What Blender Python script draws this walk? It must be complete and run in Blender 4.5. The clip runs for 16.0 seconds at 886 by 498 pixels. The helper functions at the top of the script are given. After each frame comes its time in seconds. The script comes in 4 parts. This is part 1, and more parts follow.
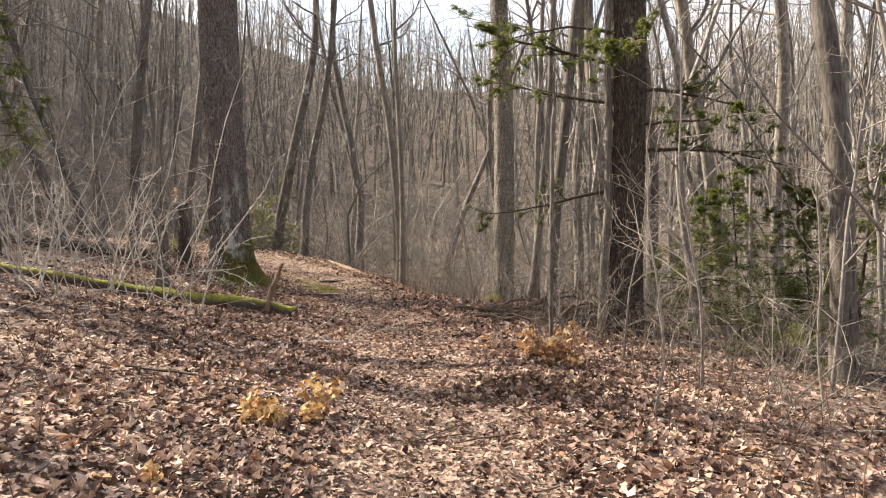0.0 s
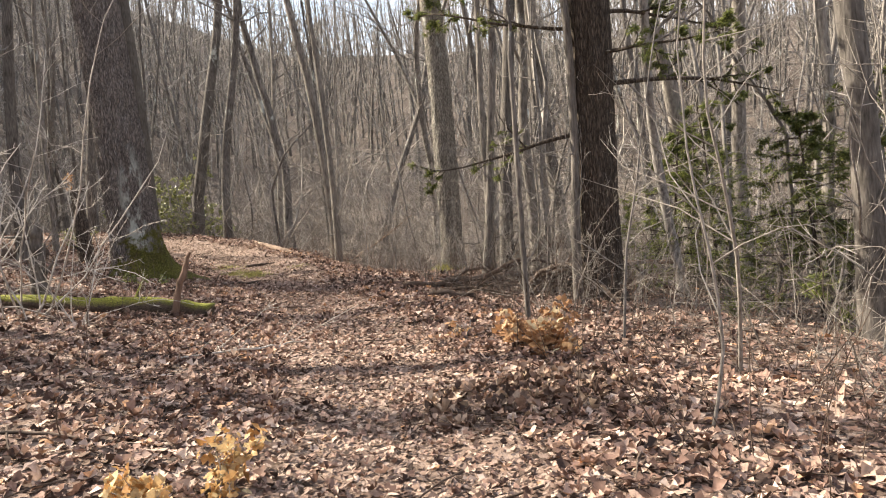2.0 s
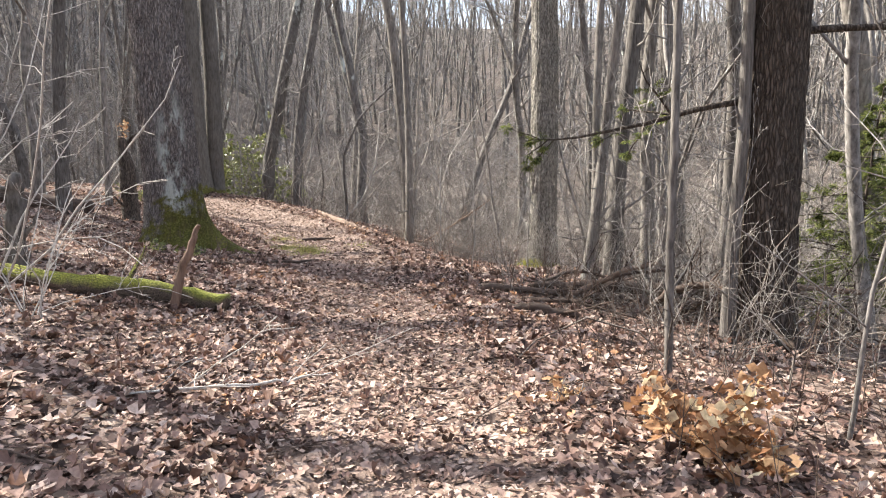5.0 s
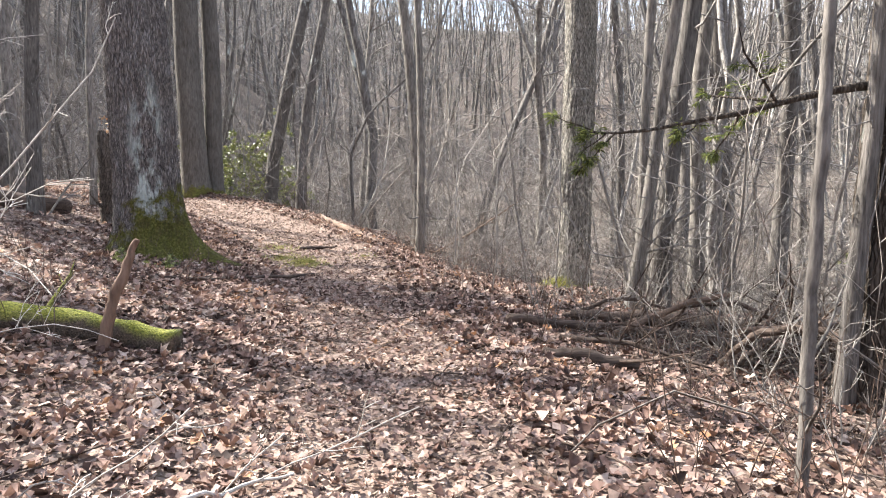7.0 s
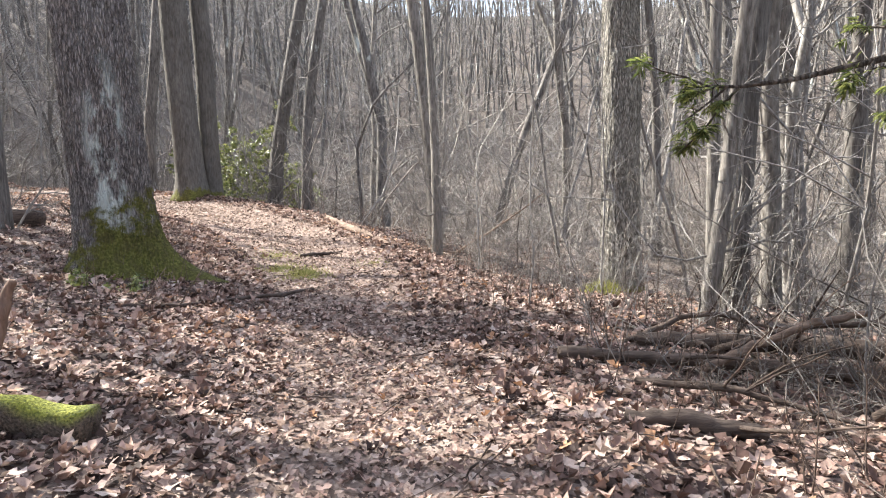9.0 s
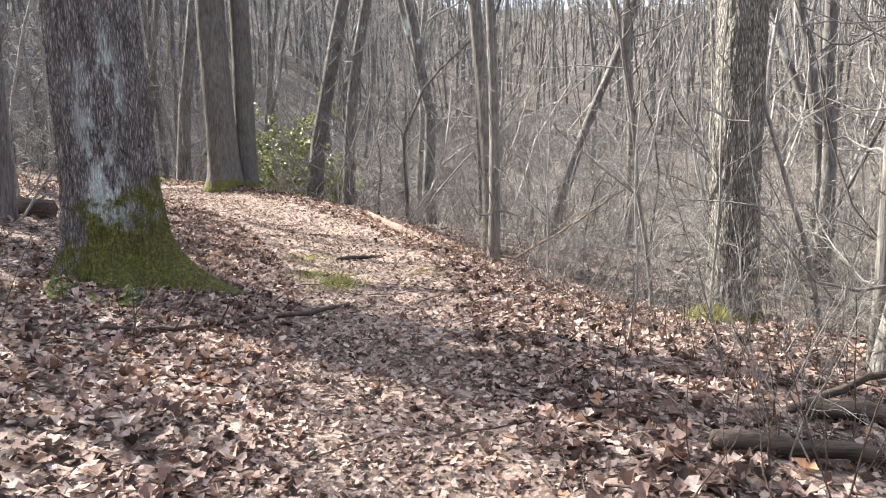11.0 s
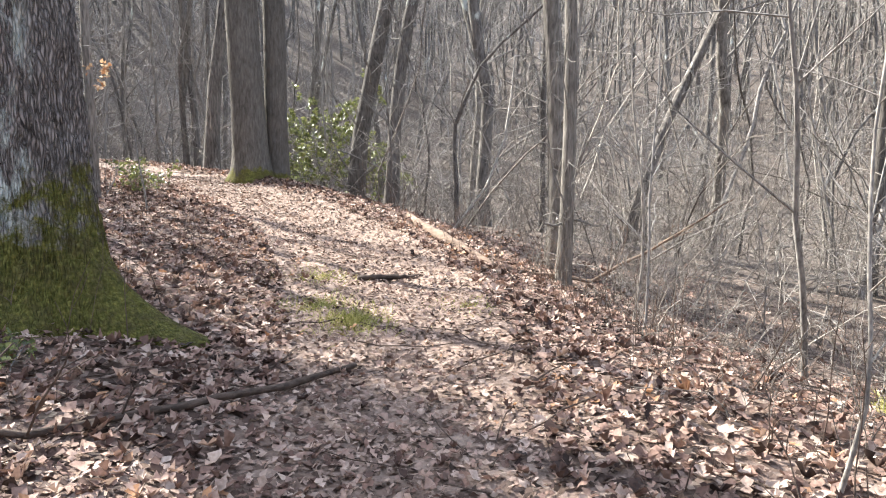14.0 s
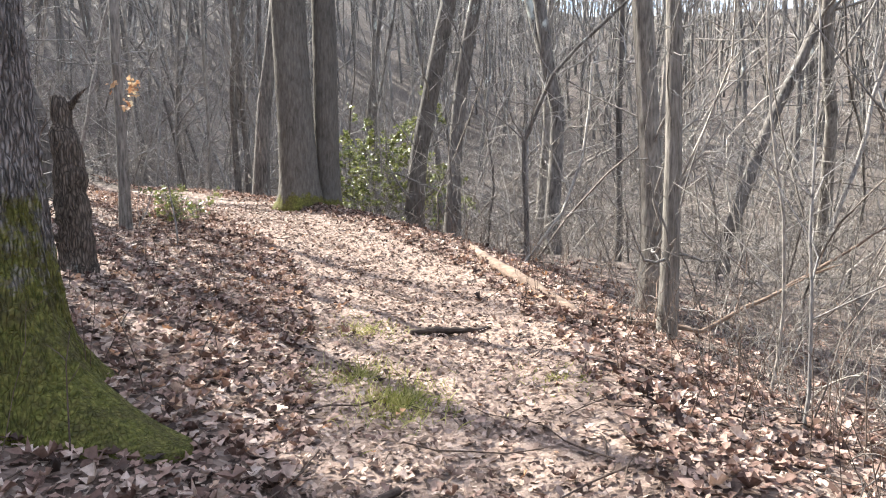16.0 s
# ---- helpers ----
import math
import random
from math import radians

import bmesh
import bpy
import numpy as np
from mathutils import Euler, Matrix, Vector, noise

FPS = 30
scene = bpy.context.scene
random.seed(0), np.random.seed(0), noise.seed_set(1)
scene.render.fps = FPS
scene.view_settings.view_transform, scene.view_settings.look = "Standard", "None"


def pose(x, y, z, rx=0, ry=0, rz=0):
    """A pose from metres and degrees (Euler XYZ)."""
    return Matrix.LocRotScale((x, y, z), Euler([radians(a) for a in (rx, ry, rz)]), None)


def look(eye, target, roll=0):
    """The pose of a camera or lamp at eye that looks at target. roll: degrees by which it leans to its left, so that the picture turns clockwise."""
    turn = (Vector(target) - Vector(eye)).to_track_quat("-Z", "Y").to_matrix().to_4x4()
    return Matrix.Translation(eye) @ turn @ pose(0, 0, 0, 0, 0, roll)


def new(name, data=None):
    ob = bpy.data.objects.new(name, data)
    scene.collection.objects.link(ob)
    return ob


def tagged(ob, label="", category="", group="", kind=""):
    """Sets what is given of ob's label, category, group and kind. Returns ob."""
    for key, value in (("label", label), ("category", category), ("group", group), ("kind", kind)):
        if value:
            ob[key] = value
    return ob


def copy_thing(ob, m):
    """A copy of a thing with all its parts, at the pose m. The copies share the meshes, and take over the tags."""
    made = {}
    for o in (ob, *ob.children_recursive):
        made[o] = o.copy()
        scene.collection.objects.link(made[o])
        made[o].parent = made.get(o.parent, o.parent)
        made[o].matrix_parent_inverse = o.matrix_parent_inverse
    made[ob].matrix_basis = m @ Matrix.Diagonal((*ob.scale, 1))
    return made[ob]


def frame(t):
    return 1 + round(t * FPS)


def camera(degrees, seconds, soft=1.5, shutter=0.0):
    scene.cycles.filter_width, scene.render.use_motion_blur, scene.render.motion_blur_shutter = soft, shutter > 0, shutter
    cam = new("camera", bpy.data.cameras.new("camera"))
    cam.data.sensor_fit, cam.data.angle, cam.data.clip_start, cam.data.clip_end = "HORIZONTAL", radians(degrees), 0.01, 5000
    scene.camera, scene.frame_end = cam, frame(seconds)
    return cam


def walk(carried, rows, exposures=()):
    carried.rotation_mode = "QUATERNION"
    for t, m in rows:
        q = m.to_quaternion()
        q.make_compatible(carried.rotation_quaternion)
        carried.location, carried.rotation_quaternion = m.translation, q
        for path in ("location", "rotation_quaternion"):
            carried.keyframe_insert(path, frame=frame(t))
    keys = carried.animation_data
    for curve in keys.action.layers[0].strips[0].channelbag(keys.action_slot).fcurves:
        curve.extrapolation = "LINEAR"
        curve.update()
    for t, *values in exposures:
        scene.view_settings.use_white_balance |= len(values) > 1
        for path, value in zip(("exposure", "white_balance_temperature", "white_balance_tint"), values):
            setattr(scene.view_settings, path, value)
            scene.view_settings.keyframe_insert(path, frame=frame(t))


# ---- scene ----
cam = camera(64.2, 16.0, soft=1.1)
METRES, EYE, TILT, LEAN, TURN = 14.3, 1.5, 0.0, 0.0, 0.0
ROWS = [
    (0.0, 0.0, 0.0, 0.0, 0.0, -1.84, -0.04),
    (0.5, -0.0043, 0.0328, -0.0014, -0.91, -3.32, 2.46),
    (1.0, -0.0087, 0.0644, -0.0023, -3.23, -4.07, 4.34),
    (1.5, -0.0082, 0.098, -0.0012, -5.18, -4.34, 4.92),
    (2.0, -0.0088, 0.132, -0.0035, -5.55, -4.78, 4.5),
    (2.5, -0.0055, 0.1623, -0.0046, -4.55, -5.11, 3.4),
    (3.0, 0.0, 0.1953, -0.0044, -2.94, -5.5, 2.14),
    (3.5, 0.0003, 0.2272, -0.0049, -1.35, -5.81, 1.13),
    (4.0, 0.0038, 0.2596, -0.0044, -0.06, -6.06, 0.64),
    (4.5, -0.0004, 0.2898, -0.0056, 0.76, -6.3, 0.57),
    (7.0, -0.011, 0.4429, -0.007, 2.29, -6.02, -0.71),
    (7.5, -0.0129, 0.4746, -0.0057, 2.04, -5.97, 0.87),
    (8.0, -0.0134, 0.5053, -0.0071, 2.08, -5.91, 1.53),
    (8.5, -0.0155, 0.5369, -0.0068, 2.63, -6.33, 1.59),
    (9.0, -0.0208, 0.5682, -0.0075, 3.38, -6.75, 1.66),
    (9.5, -0.025, 0.6023, -0.0087, 4.46, -6.95, 1.7),
    (10.0, -0.035, 0.6323, -0.0109, 5.71, -6.97, 1.79),
    (12.5, -0.055, 0.7837, -0.0113, 8.61, -7.28, -1.06),
    (13.0, -0.0601, 0.8119, -0.0115, 9.36, -7.37, -1.46),
    (13.5, -0.0654, 0.8429, -0.0129, 10.38, -7.59, -1.33),
    (14.0, -0.0715, 0.8735, -0.0116, 11.41, -7.69, -0.75),
    (14.5, -0.0816, 0.8996, -0.0123, 12.21, -7.52, -0.22),
    (15.0, -0.0892, 0.926, -0.014, 13.16, -7.09, 0.11),
    (15.5, -0.0957, 0.9564, -0.0118, 14.56, -6.4, 0.16),
    (16.0, -0.1025, 0.9863, -0.0119, 16.28, -5.94, 0.2),
]
walk(cam, [(t, pose(0, 0, EYE, TILT, LEAN, TURN) @ pose(METRES * x, METRES * y, METRES * z, 90 + pitch, roll, yaw)) for t, x, y, z, yaw, pitch, roll in ROWS], [(0.0, 1.62, 7550, 10), (4.5, 1.92, 6550, 8), (7.0, 2.14, 6270, 8), (10.0, 2.2, 6200, 6), (13.0, 2.24, 6250, 6), (15.0, 2.24, 6200, 6), (16.0, 2.22, 6200, 6)])

# ---- world and sun ----
SUN_AZ, SUN_EL = 62.0, 41.0          # degrees to the left of the walk, and above the horizon
world = bpy.data.worlds.new("sky")
scene.world = world
world.use_nodes = True
wn = world.node_tree.nodes
sky = wn.new("ShaderNodeTexSky")
sky.sky_type, sky.sun_disc = "NISHITA", False
sky.sun_elevation, sky.sun_rotation = radians(SUN_EL), radians(-SUN_AZ)
sky.dust_density, sky.air_density = 2.5, 1.0
wn["Background"].inputs["Strength"].default_value = 0.12
cloud_noise, cloud_ramp, cloud_mix = wn.new("ShaderNodeTexNoise"), wn.new("ShaderNodeValToRGB"), wn.new("ShaderNodeMix")
cloud_noise.inputs["Scale"].default_value, cloud_noise.inputs["Detail"].default_value = 3.2, 6.0
cloud_ramp.color_ramp.elements[0].position, cloud_ramp.color_ramp.elements[1].position = 0.36, 0.62
cloud_mix.data_type = "RGBA"
cloud_mix.inputs[7].default_value = (3.6, 3.75, 4.3, 1)
wl = world.node_tree.links
wl.new(wn.new("ShaderNodeTexCoord").outputs["Generated"], cloud_noise.inputs["Vector"])
wl.new(cloud_noise.outputs["Fac"], cloud_ramp.inputs["Fac"])
wl.new(cloud_ramp.outputs["Color"], cloud_mix.inputs[0])
wl.new(sky.outputs["Color"], cloud_mix.inputs[6])
wl.new(cloud_mix.outputs[2], wn["Background"].inputs["Color"])
sun = new("sun", bpy.data.lights.new("sun", "SUN"))
sun.data.energy, sun.data.angle, sun.data.color = 4.9, radians(0.6), (1.0, 0.93, 0.83)
sun_way = Vector((-math.sin(radians(SUN_AZ)) * math.cos(radians(SUN_EL)), math.cos(radians(SUN_AZ)) * math.cos(radians(SUN_EL)), math.sin(radians(SUN_EL))))
sun.matrix_world = look(Vector((0, 12, 0)) + sun_way * 60, (0, 12, 0))


# ---- materials ----
def nodes_of(name):
    m = bpy.data.materials.new(name)
    m.use_nodes = True
    nt = m.node_tree
    bsdf = nt.nodes["Principled BSDF"]

    def add(kind, **inputs):
        n = nt.nodes.new("ShaderNode" + kind)
        for key, value in inputs.items():
            key = key.replace("_", " ")
            if hasattr(value, "is_output"):
                nt.links.new(value, n.inputs[key])
            else:
                n.inputs[key].default_value = value
        return n

    return m, nt, bsdf, add


def ramp_of(nt, fac, stops):
    r = nt.nodes.new("ShaderNodeValToRGB")
    e = r.color_ramp.elements
    while len(e) < len(stops):
        e.new(0.5)
    for k, (p, c) in enumerate(stops):
        e[k].position, e[k].color = p, (*c, 1)
    nt.links.new(fac, r.inputs["Fac"])
    return r.outputs["Color"]


def math_of(add, op, a, b):
    n = add("Math")
    n.operation = op
    tree = n.id_data
    for k, v in ((0, a), (1, b)):
        if hasattr(v, "is_output"):
            tree.links.new(v, n.inputs[k])
        else:
            n.inputs[k].default_value = v
    return n.outputs[0]


def mixed(add, fac, a, b, blend="MIX"):
    n = add("Mix")
    n.data_type, n.blend_type = "RGBA", blend
    tree = n.id_data
    for k, v in ((0, fac), (6, a), (7, b)):
        if hasattr(v, "is_output"):
            tree.links.new(v, n.inputs[k])
        else:
            n.inputs[k].default_value = v if k == 0 else (*v, 1)
    return n.outputs[2]


def bark(name, dark, light, scale=14.0, stretch=0.16, moss=0.0, lichen=0.0, relief=0.6, streak=(0.54, 0.57, 0.53), ridged=0.0, side=0.0, patch_at=None, lying=False):
    """Furrowed bark; moss: height in metres that moss climbs from the foot; lichen: share of pale crust."""
    m, nt, bsdf, add = nodes_of(name)
    co = add("TexCoord").outputs["Object"]
    mp = add("Mapping", Vector=co, Scale=(stretch, 0.5, 1) if lying else (1, 1, stretch)).outputs["Vector"]
    fine = add("TexNoise", Vector=mp, Scale=scale, Detail=5.0, Roughness=0.65).outputs["Fac"]
    broad = add("TexNoise", Vector=co, Scale=1.7, Detail=3.0).outputs["Fac"]
    f = math_of(add, "ADD", math_of(add, "MULTIPLY", fine, 0.75), math_of(add, "MULTIPLY", broad, 0.3))
    mid = tuple(0.5 * (a + b) for a, b in zip(dark, light))
    col = ramp_of(nt, f, [(0.36, dark), (0.52, mid), (0.68, light)])
    if ridged:
        bend = mixed(add, 0.035, co, add("TexNoise", Vector=co, Scale=9.0, Detail=2.0).outputs["Color"], "ADD")
        plates = add("TexVoronoi", Vector=add("Mapping", Vector=bend, Scale=(1, 1, 0.15)).outputs["Vector"], Scale=ridged)
        plates.feature = "DISTANCE_TO_EDGE"
        rib = math_of(add, "ADD", plates.outputs["Distance"], math_of(add, "MULTIPLY", math_of(add, "SUBTRACT", fine, 0.5), 0.35))
        col = mixed(add, 0.7, col, ramp_of(nt, rib, [(0.0, tuple(0.7 * c for c in dark)), (0.16, mid), (0.4, tuple(1.15 * c for c in light))]))
    rnd_ob = add("ObjectInfo").outputs["Random"]
    col = mixed(add, math_of(add, "MULTIPLY", rnd_ob, 0.45), col, dark)
    if lichen > 0:
        spots = add("TexNoise", Vector=add("Mapping", Vector=co, Scale=(1, 1, 0.45)).outputs["Vector"], Scale=2.3, Detail=6.0, Roughness=0.7).outputs["Fac"]
        mask = ramp_of(nt, spots, [(0.62 - 0.2 * lichen, (0, 0, 0)), (0.70 - 0.2 * lichen, (1, 1, 1))])
        if patch_at is not None:
            # one crusted patch: the place of its middle and its half width and half height
            (px, py, pz), wide, tall_by = patch_at
            off = add("Mapping", Vector=co, Location=(-px / wide, -py / wide, -pz / tall_by), Scale=(1 / wide, 1 / wide, 1 / tall_by)).outputs["Vector"]
            far = add("VectorMath", Vector=off)
            far.operation = "LENGTH"
            mask = mixed(add, 1.0, mask, ramp_of(nt, far.outputs["Value"], [(0.55, (1, 1, 1)), (1.0, (0.03, 0.03, 0.03))]), "MULTIPLY")
        col = mixed(add, math_of(add, "MULTIPLY", mask, 0.8), col, streak)
    if moss > 0:
        z = add("SeparateXYZ", Vector=co).outputs["Z"]
        patch = add("TexNoise", Vector=co, Scale=2.6, Detail=6.0, Roughness=0.72).outputs["Fac"]
        edge = math_of(add, "SUBTRACT", math_of(add, "MULTIPLY", math_of(add, "SUBTRACT", patch, 0.28), 4.4 * moss), math_of(add, "SUBTRACT", z, math_of(add, "MULTIPLY", add("SeparateXYZ", Vector=co).outputs["X"], side)))
        mask = ramp_of(nt, math_of(add, "ADD", math_of(add, "MULTIPLY", edge, 2.0 / max(moss, 0.2)), 0.35), [(0.1, (0, 0, 0)), (0.9, (1, 1, 1))])
        tuft = add("TexNoise", Vector=co, Scale=34.0, Detail=3.0).outputs["Fac"]
        green = ramp_of(nt, tuft, [(0.3, (0.06, 0.062, 0.014)), (0.5, (0.11, 0.108, 0.025)), (0.72, (0.20, 0.18, 0.05))])
        thin_moss = add("TexNoise", Vector=co, Scale=7.0, Detail=5.0, Roughness=0.7).outputs["Fac"]
        green = mixed(add, ramp_of(nt, thin_moss, [(0.45, (0, 0, 0)), (0.68, (0.75, 0.75, 0.75))]), green, (0.07, 0.055, 0.028))
        col = mixed(add, mask, col, green)
    nt.links.new(col, bsdf.inputs["Base Color"])
    bsdf.inputs["Roughness"].default_value = 0.92
    bsdf.inputs["Specular IOR Level"].default_value = 0.2
    b = add("Bump", Height=math_of(add, "MINIMUM", rib, 0.25) if ridged else fine, Strength=relief, Distance=0.05 if ridged else 0.03)
    nt.links.new(b.outputs["Normal"], bsdf.inputs["Normal"])
    return m


def leafy(name, stops, rough=0.7, spec=0.3, thin=0.25):
    """Leaves that differ one from another, each with a faint mottling; thin: share of light let through."""
    m, nt, bsdf, add = nodes_of(name)
    isl = add("NewGeometry").outputs["Random Per Island"]
    co = add("TexCoord").outputs["Object"]
    mott = add("TexNoise", Vector=co, Scale=45.0, Detail=3.0).outputs["Fac"]
    broad = add("TexNoise", Vector=co, Scale=0.55, Detail=3.0).outputs["Fac"]
    f = math_of(add, "ADD", isl, math_of(add, "MULTIPLY", math_of(add, "SUBTRACT", broad, 0.5), 0.35))
    col = ramp_of(nt, f, stops)
    col = mixed(add, 0.7, col, ramp_of(nt, mott, [(0.3, (0.55, 0.52, 0.5)), (0.7, (1.1, 1.1, 1.1))]), "MULTIPLY")
    nt.links.new(col, bsdf.inputs["Base Color"])
    bsdf.inputs["Roughness"].default_value = rough
    bsdf.inputs["Specular IOR Level"].default_value = spec
    if thin > 0:
        tr = add("BsdfTranslucent", Color=col)
        mx = add("MixShader", Fac=thin)
        nt.links.new(bsdf.outputs[0], mx.inputs[1])
        nt.links.new(tr.outputs[0], mx.inputs[2])
        nt.links.new(mx.outputs[0], nt.nodes["Material Output"].inputs["Surface"])
    return m


def litter_ground():
    m, nt, bsdf, add = nodes_of("leaf_littered_soil")
    co = add("TexCoord").outputs["Object"]
    warp = add("TexNoise", Vector=co, Scale=9.0, Detail=2.0).outputs["Color"]
    wv = mixed(add, 0.06, co, warp, "ADD")
    cell = add("TexVoronoi", Vector=wv, Scale=15.0)
    tone = add("SeparateColor", Color=cell.outputs["Color"]).outputs[0]
    broad = add("TexNoise", Vector=co, Scale=0.6, Detail=4.0).outputs["Fac"]
    f = math_of(add, "ADD", math_of(add, "MULTIPLY", tone, 0.75), math_of(add, "MULTIPLY", broad, 0.3))
    leaf = ramp_of(nt, f, [(0.08, (0.035, 0.025, 0.02)), (0.35, (0.10, 0.068, 0.054)), (0.65, (0.20, 0.145, 0.12)), (0.95, (0.34, 0.27, 0.225))])
    grain = add("TexNoise", Vector=co, Scale=38.0, Detail=5.0, Roughness=0.7).outputs["Fac"]
    bare = ramp_of(nt, grain, [(0.3, (0.11, 0.076, 0.062)), (0.5, (0.28, 0.204, 0.164)), (0.7, (0.47, 0.365, 0.302))])
    trod = add("Attribute")
    trod.attribute_name = "trodden"
    col = mixed(add, math_of(add, "MULTIPLY", trod.outputs["Fac"], 0.75), leaf, bare)
    # Away from the path: greyer, darker litter, painting in twig cover and its shade
    scrub_shade = add("Attribute")
    scrub_shade.attribute_name = "scrub_shade"
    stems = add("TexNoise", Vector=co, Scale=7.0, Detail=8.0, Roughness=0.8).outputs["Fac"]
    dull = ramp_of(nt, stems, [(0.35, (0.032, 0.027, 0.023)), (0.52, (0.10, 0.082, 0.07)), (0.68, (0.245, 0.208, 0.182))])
    col = mixed(add, scrub_shade.outputs["Fac"], col, dull)
    nt.links.new(col, bsdf.inputs["Base Color"])
    bsdf.inputs["Roughness"].default_value = 0.9
    bsdf.inputs["Specular IOR Level"].default_value = 0.15
    hgt = math_of(add, "ADD", math_of(add, "MULTIPLY", cell.outputs["Distance"], 0.8), math_of(add, "MULTIPLY", grain, 0.5))
    b = add("Bump", Height=hgt, Strength=0.7, Distance=0.04)
    nt.links.new(b.outputs["Normal"], bsdf.inputs["Normal"])
    return m


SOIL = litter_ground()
LITTER = leafy("dead_oak_leaf", [(0.02, (0.045, 0.029, 0.024)), (0.3, (0.15, 0.09, 0.072)), (0.52, (0.295, 0.19, 0.152)), (0.76, (0.445, 0.315, 0.258)), (0.94, (0.58, 0.465, 0.395)), (1.0, (0.43, 0.24, 0.135))], 0.75, 0.25, 0.15)
SCRAPS = leafy("trodden_leaf_scraps", [(0.02, (0.05, 0.036, 0.028)), (0.25, (0.155, 0.105, 0.085)), (0.55, (0.30, 0.212, 0.172)), (0.95, (0.48, 0.372, 0.312))], 0.8, 0.2, 0.1)
DARK_LITTER = leafy("dark_dead_leaf", [(0.05, (0.06, 0.04, 0.032)), (0.4, (0.17, 0.11, 0.085)), (0.7, (0.32, 0.22, 0.17)), (0.95, (0.52, 0.40, 0.30))], 0.75, 0.25, 0.1)
BEECH_DRY = leafy("dry_orange_leaf", [(0.1, (0.29, 0.145, 0.075)), (0.5, (0.46, 0.275, 0.15)), (0.85, (0.60, 0.42, 0.26)), (0.97, (0.72, 0.62, 0.42))], 0.7, 0.2, 0.4)
YELLOW_DRY = leafy("dry_yellow_leaf", [(0.1, (0.46, 0.25, 0.10)), (0.5, (0.60, 0.39, 0.18)), (0.9, (0.68, 0.55, 0.33))], 0.7, 0.2, 0.3)
EVERGREEN = leafy("laurel_leaf", [(0.1, (0.09, 0.115, 0.03)), (0.5, (0.20, 0.225, 0.06)), (0.9, (0.36, 0.37, 0.13))], 0.4, 0.5, 0.25)
NEEDLE = leafy("hemlock_needle", [(0.1, (0.06, 0.08, 0.024)), (0.5, (0.135, 0.165, 0.045)), (0.9, (0.27, 0.29, 0.09))], 0.6, 0.3, 0.5)
GRASS = leafy("grass_blade", [(0.1, (0.18, 0.20, 0.05)), (0.5, (0.38, 0.37, 0.11)), (0.9, (0.56, 0.52, 0.24))], 0.7, 0.2, 0.3)
BARK_OAK = bark("mossy_oak_bark", (0.05, 0.043, 0.04), (0.34, 0.297, 0.277), 26, 0.17, moss=0.6, lichen=0.75, relief=1.0, ridged=46.0, side=0.75, patch_at=((0.17, -0.44, 1.5), 0.31, 1.35))
BARK_PALE = bark("pale_oak_bark", (0.055, 0.048, 0.04), (0.52, 0.48, 0.42), 30, 0.14, moss=0.14, lichen=0.1, relief=1.0, ridged=60.0)
BARK_DARK = bark("dark_oak_bark", (0.03, 0.024, 0.019), (0.19, 0.152, 0.125), 28, 0.15, lichen=0.05, relief=1.0, ridged=38.0)
BARK_TWIN = bark("smooth_grey_bark", (0.06, 0.053, 0.046), (0.20, 0.18, 0.158), 24, 0.2, moss=0.2, relief=0.5)
BARK_LIGHT = bark("light_grey_bark", (0.06, 0.053, 0.046), (0.42, 0.38, 0.34), 24, 0.2, lichen=0.15)
BARK_GREY = bark("grey_bark", (0.042, 0.037, 0.033), (0.25, 0.226, 0.206), 24, 0.2, lichen=0.12)
TWIG = bark("twig_bark", (0.085, 0.078, 0.072), (0.41, 0.38, 0.355), 30, 0.4, relief=0.2)
# extra pale colour stands in for the sun's glint on the arching twigs
SUN_TWIG = bark("sunlit_pale_twig_bark", (0.26, 0.235, 0.21), (0.62, 0.58, 0.53), 30, 0.4, relief=0.2)
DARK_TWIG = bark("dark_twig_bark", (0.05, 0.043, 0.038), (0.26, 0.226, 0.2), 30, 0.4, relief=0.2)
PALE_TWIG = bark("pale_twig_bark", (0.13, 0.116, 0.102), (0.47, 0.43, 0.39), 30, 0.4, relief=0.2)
DEAD_WOOD = bark("dead_wood", (0.04, 0.028, 0.022), (0.20, 0.145, 0.115), 22, 0.15, relief=0.7)
DEAD_LOG = bark("dead_log_bark", (0.028, 0.021, 0.017), (0.16, 0.118, 0.095), 24, 0.12, relief=0.8, lying=True)
RED_WOOD = bark("split_reddish_wood", (0.09, 0.058, 0.042), (0.33, 0.22, 0.165), 26, 0.1, relief=0.7)
BARE_LOG = bark("barkless_tan_wood", (0.11, 0.078, 0.06), (0.31, 0.222, 0.168), 24, 0.14, relief=0.5, lying=True)


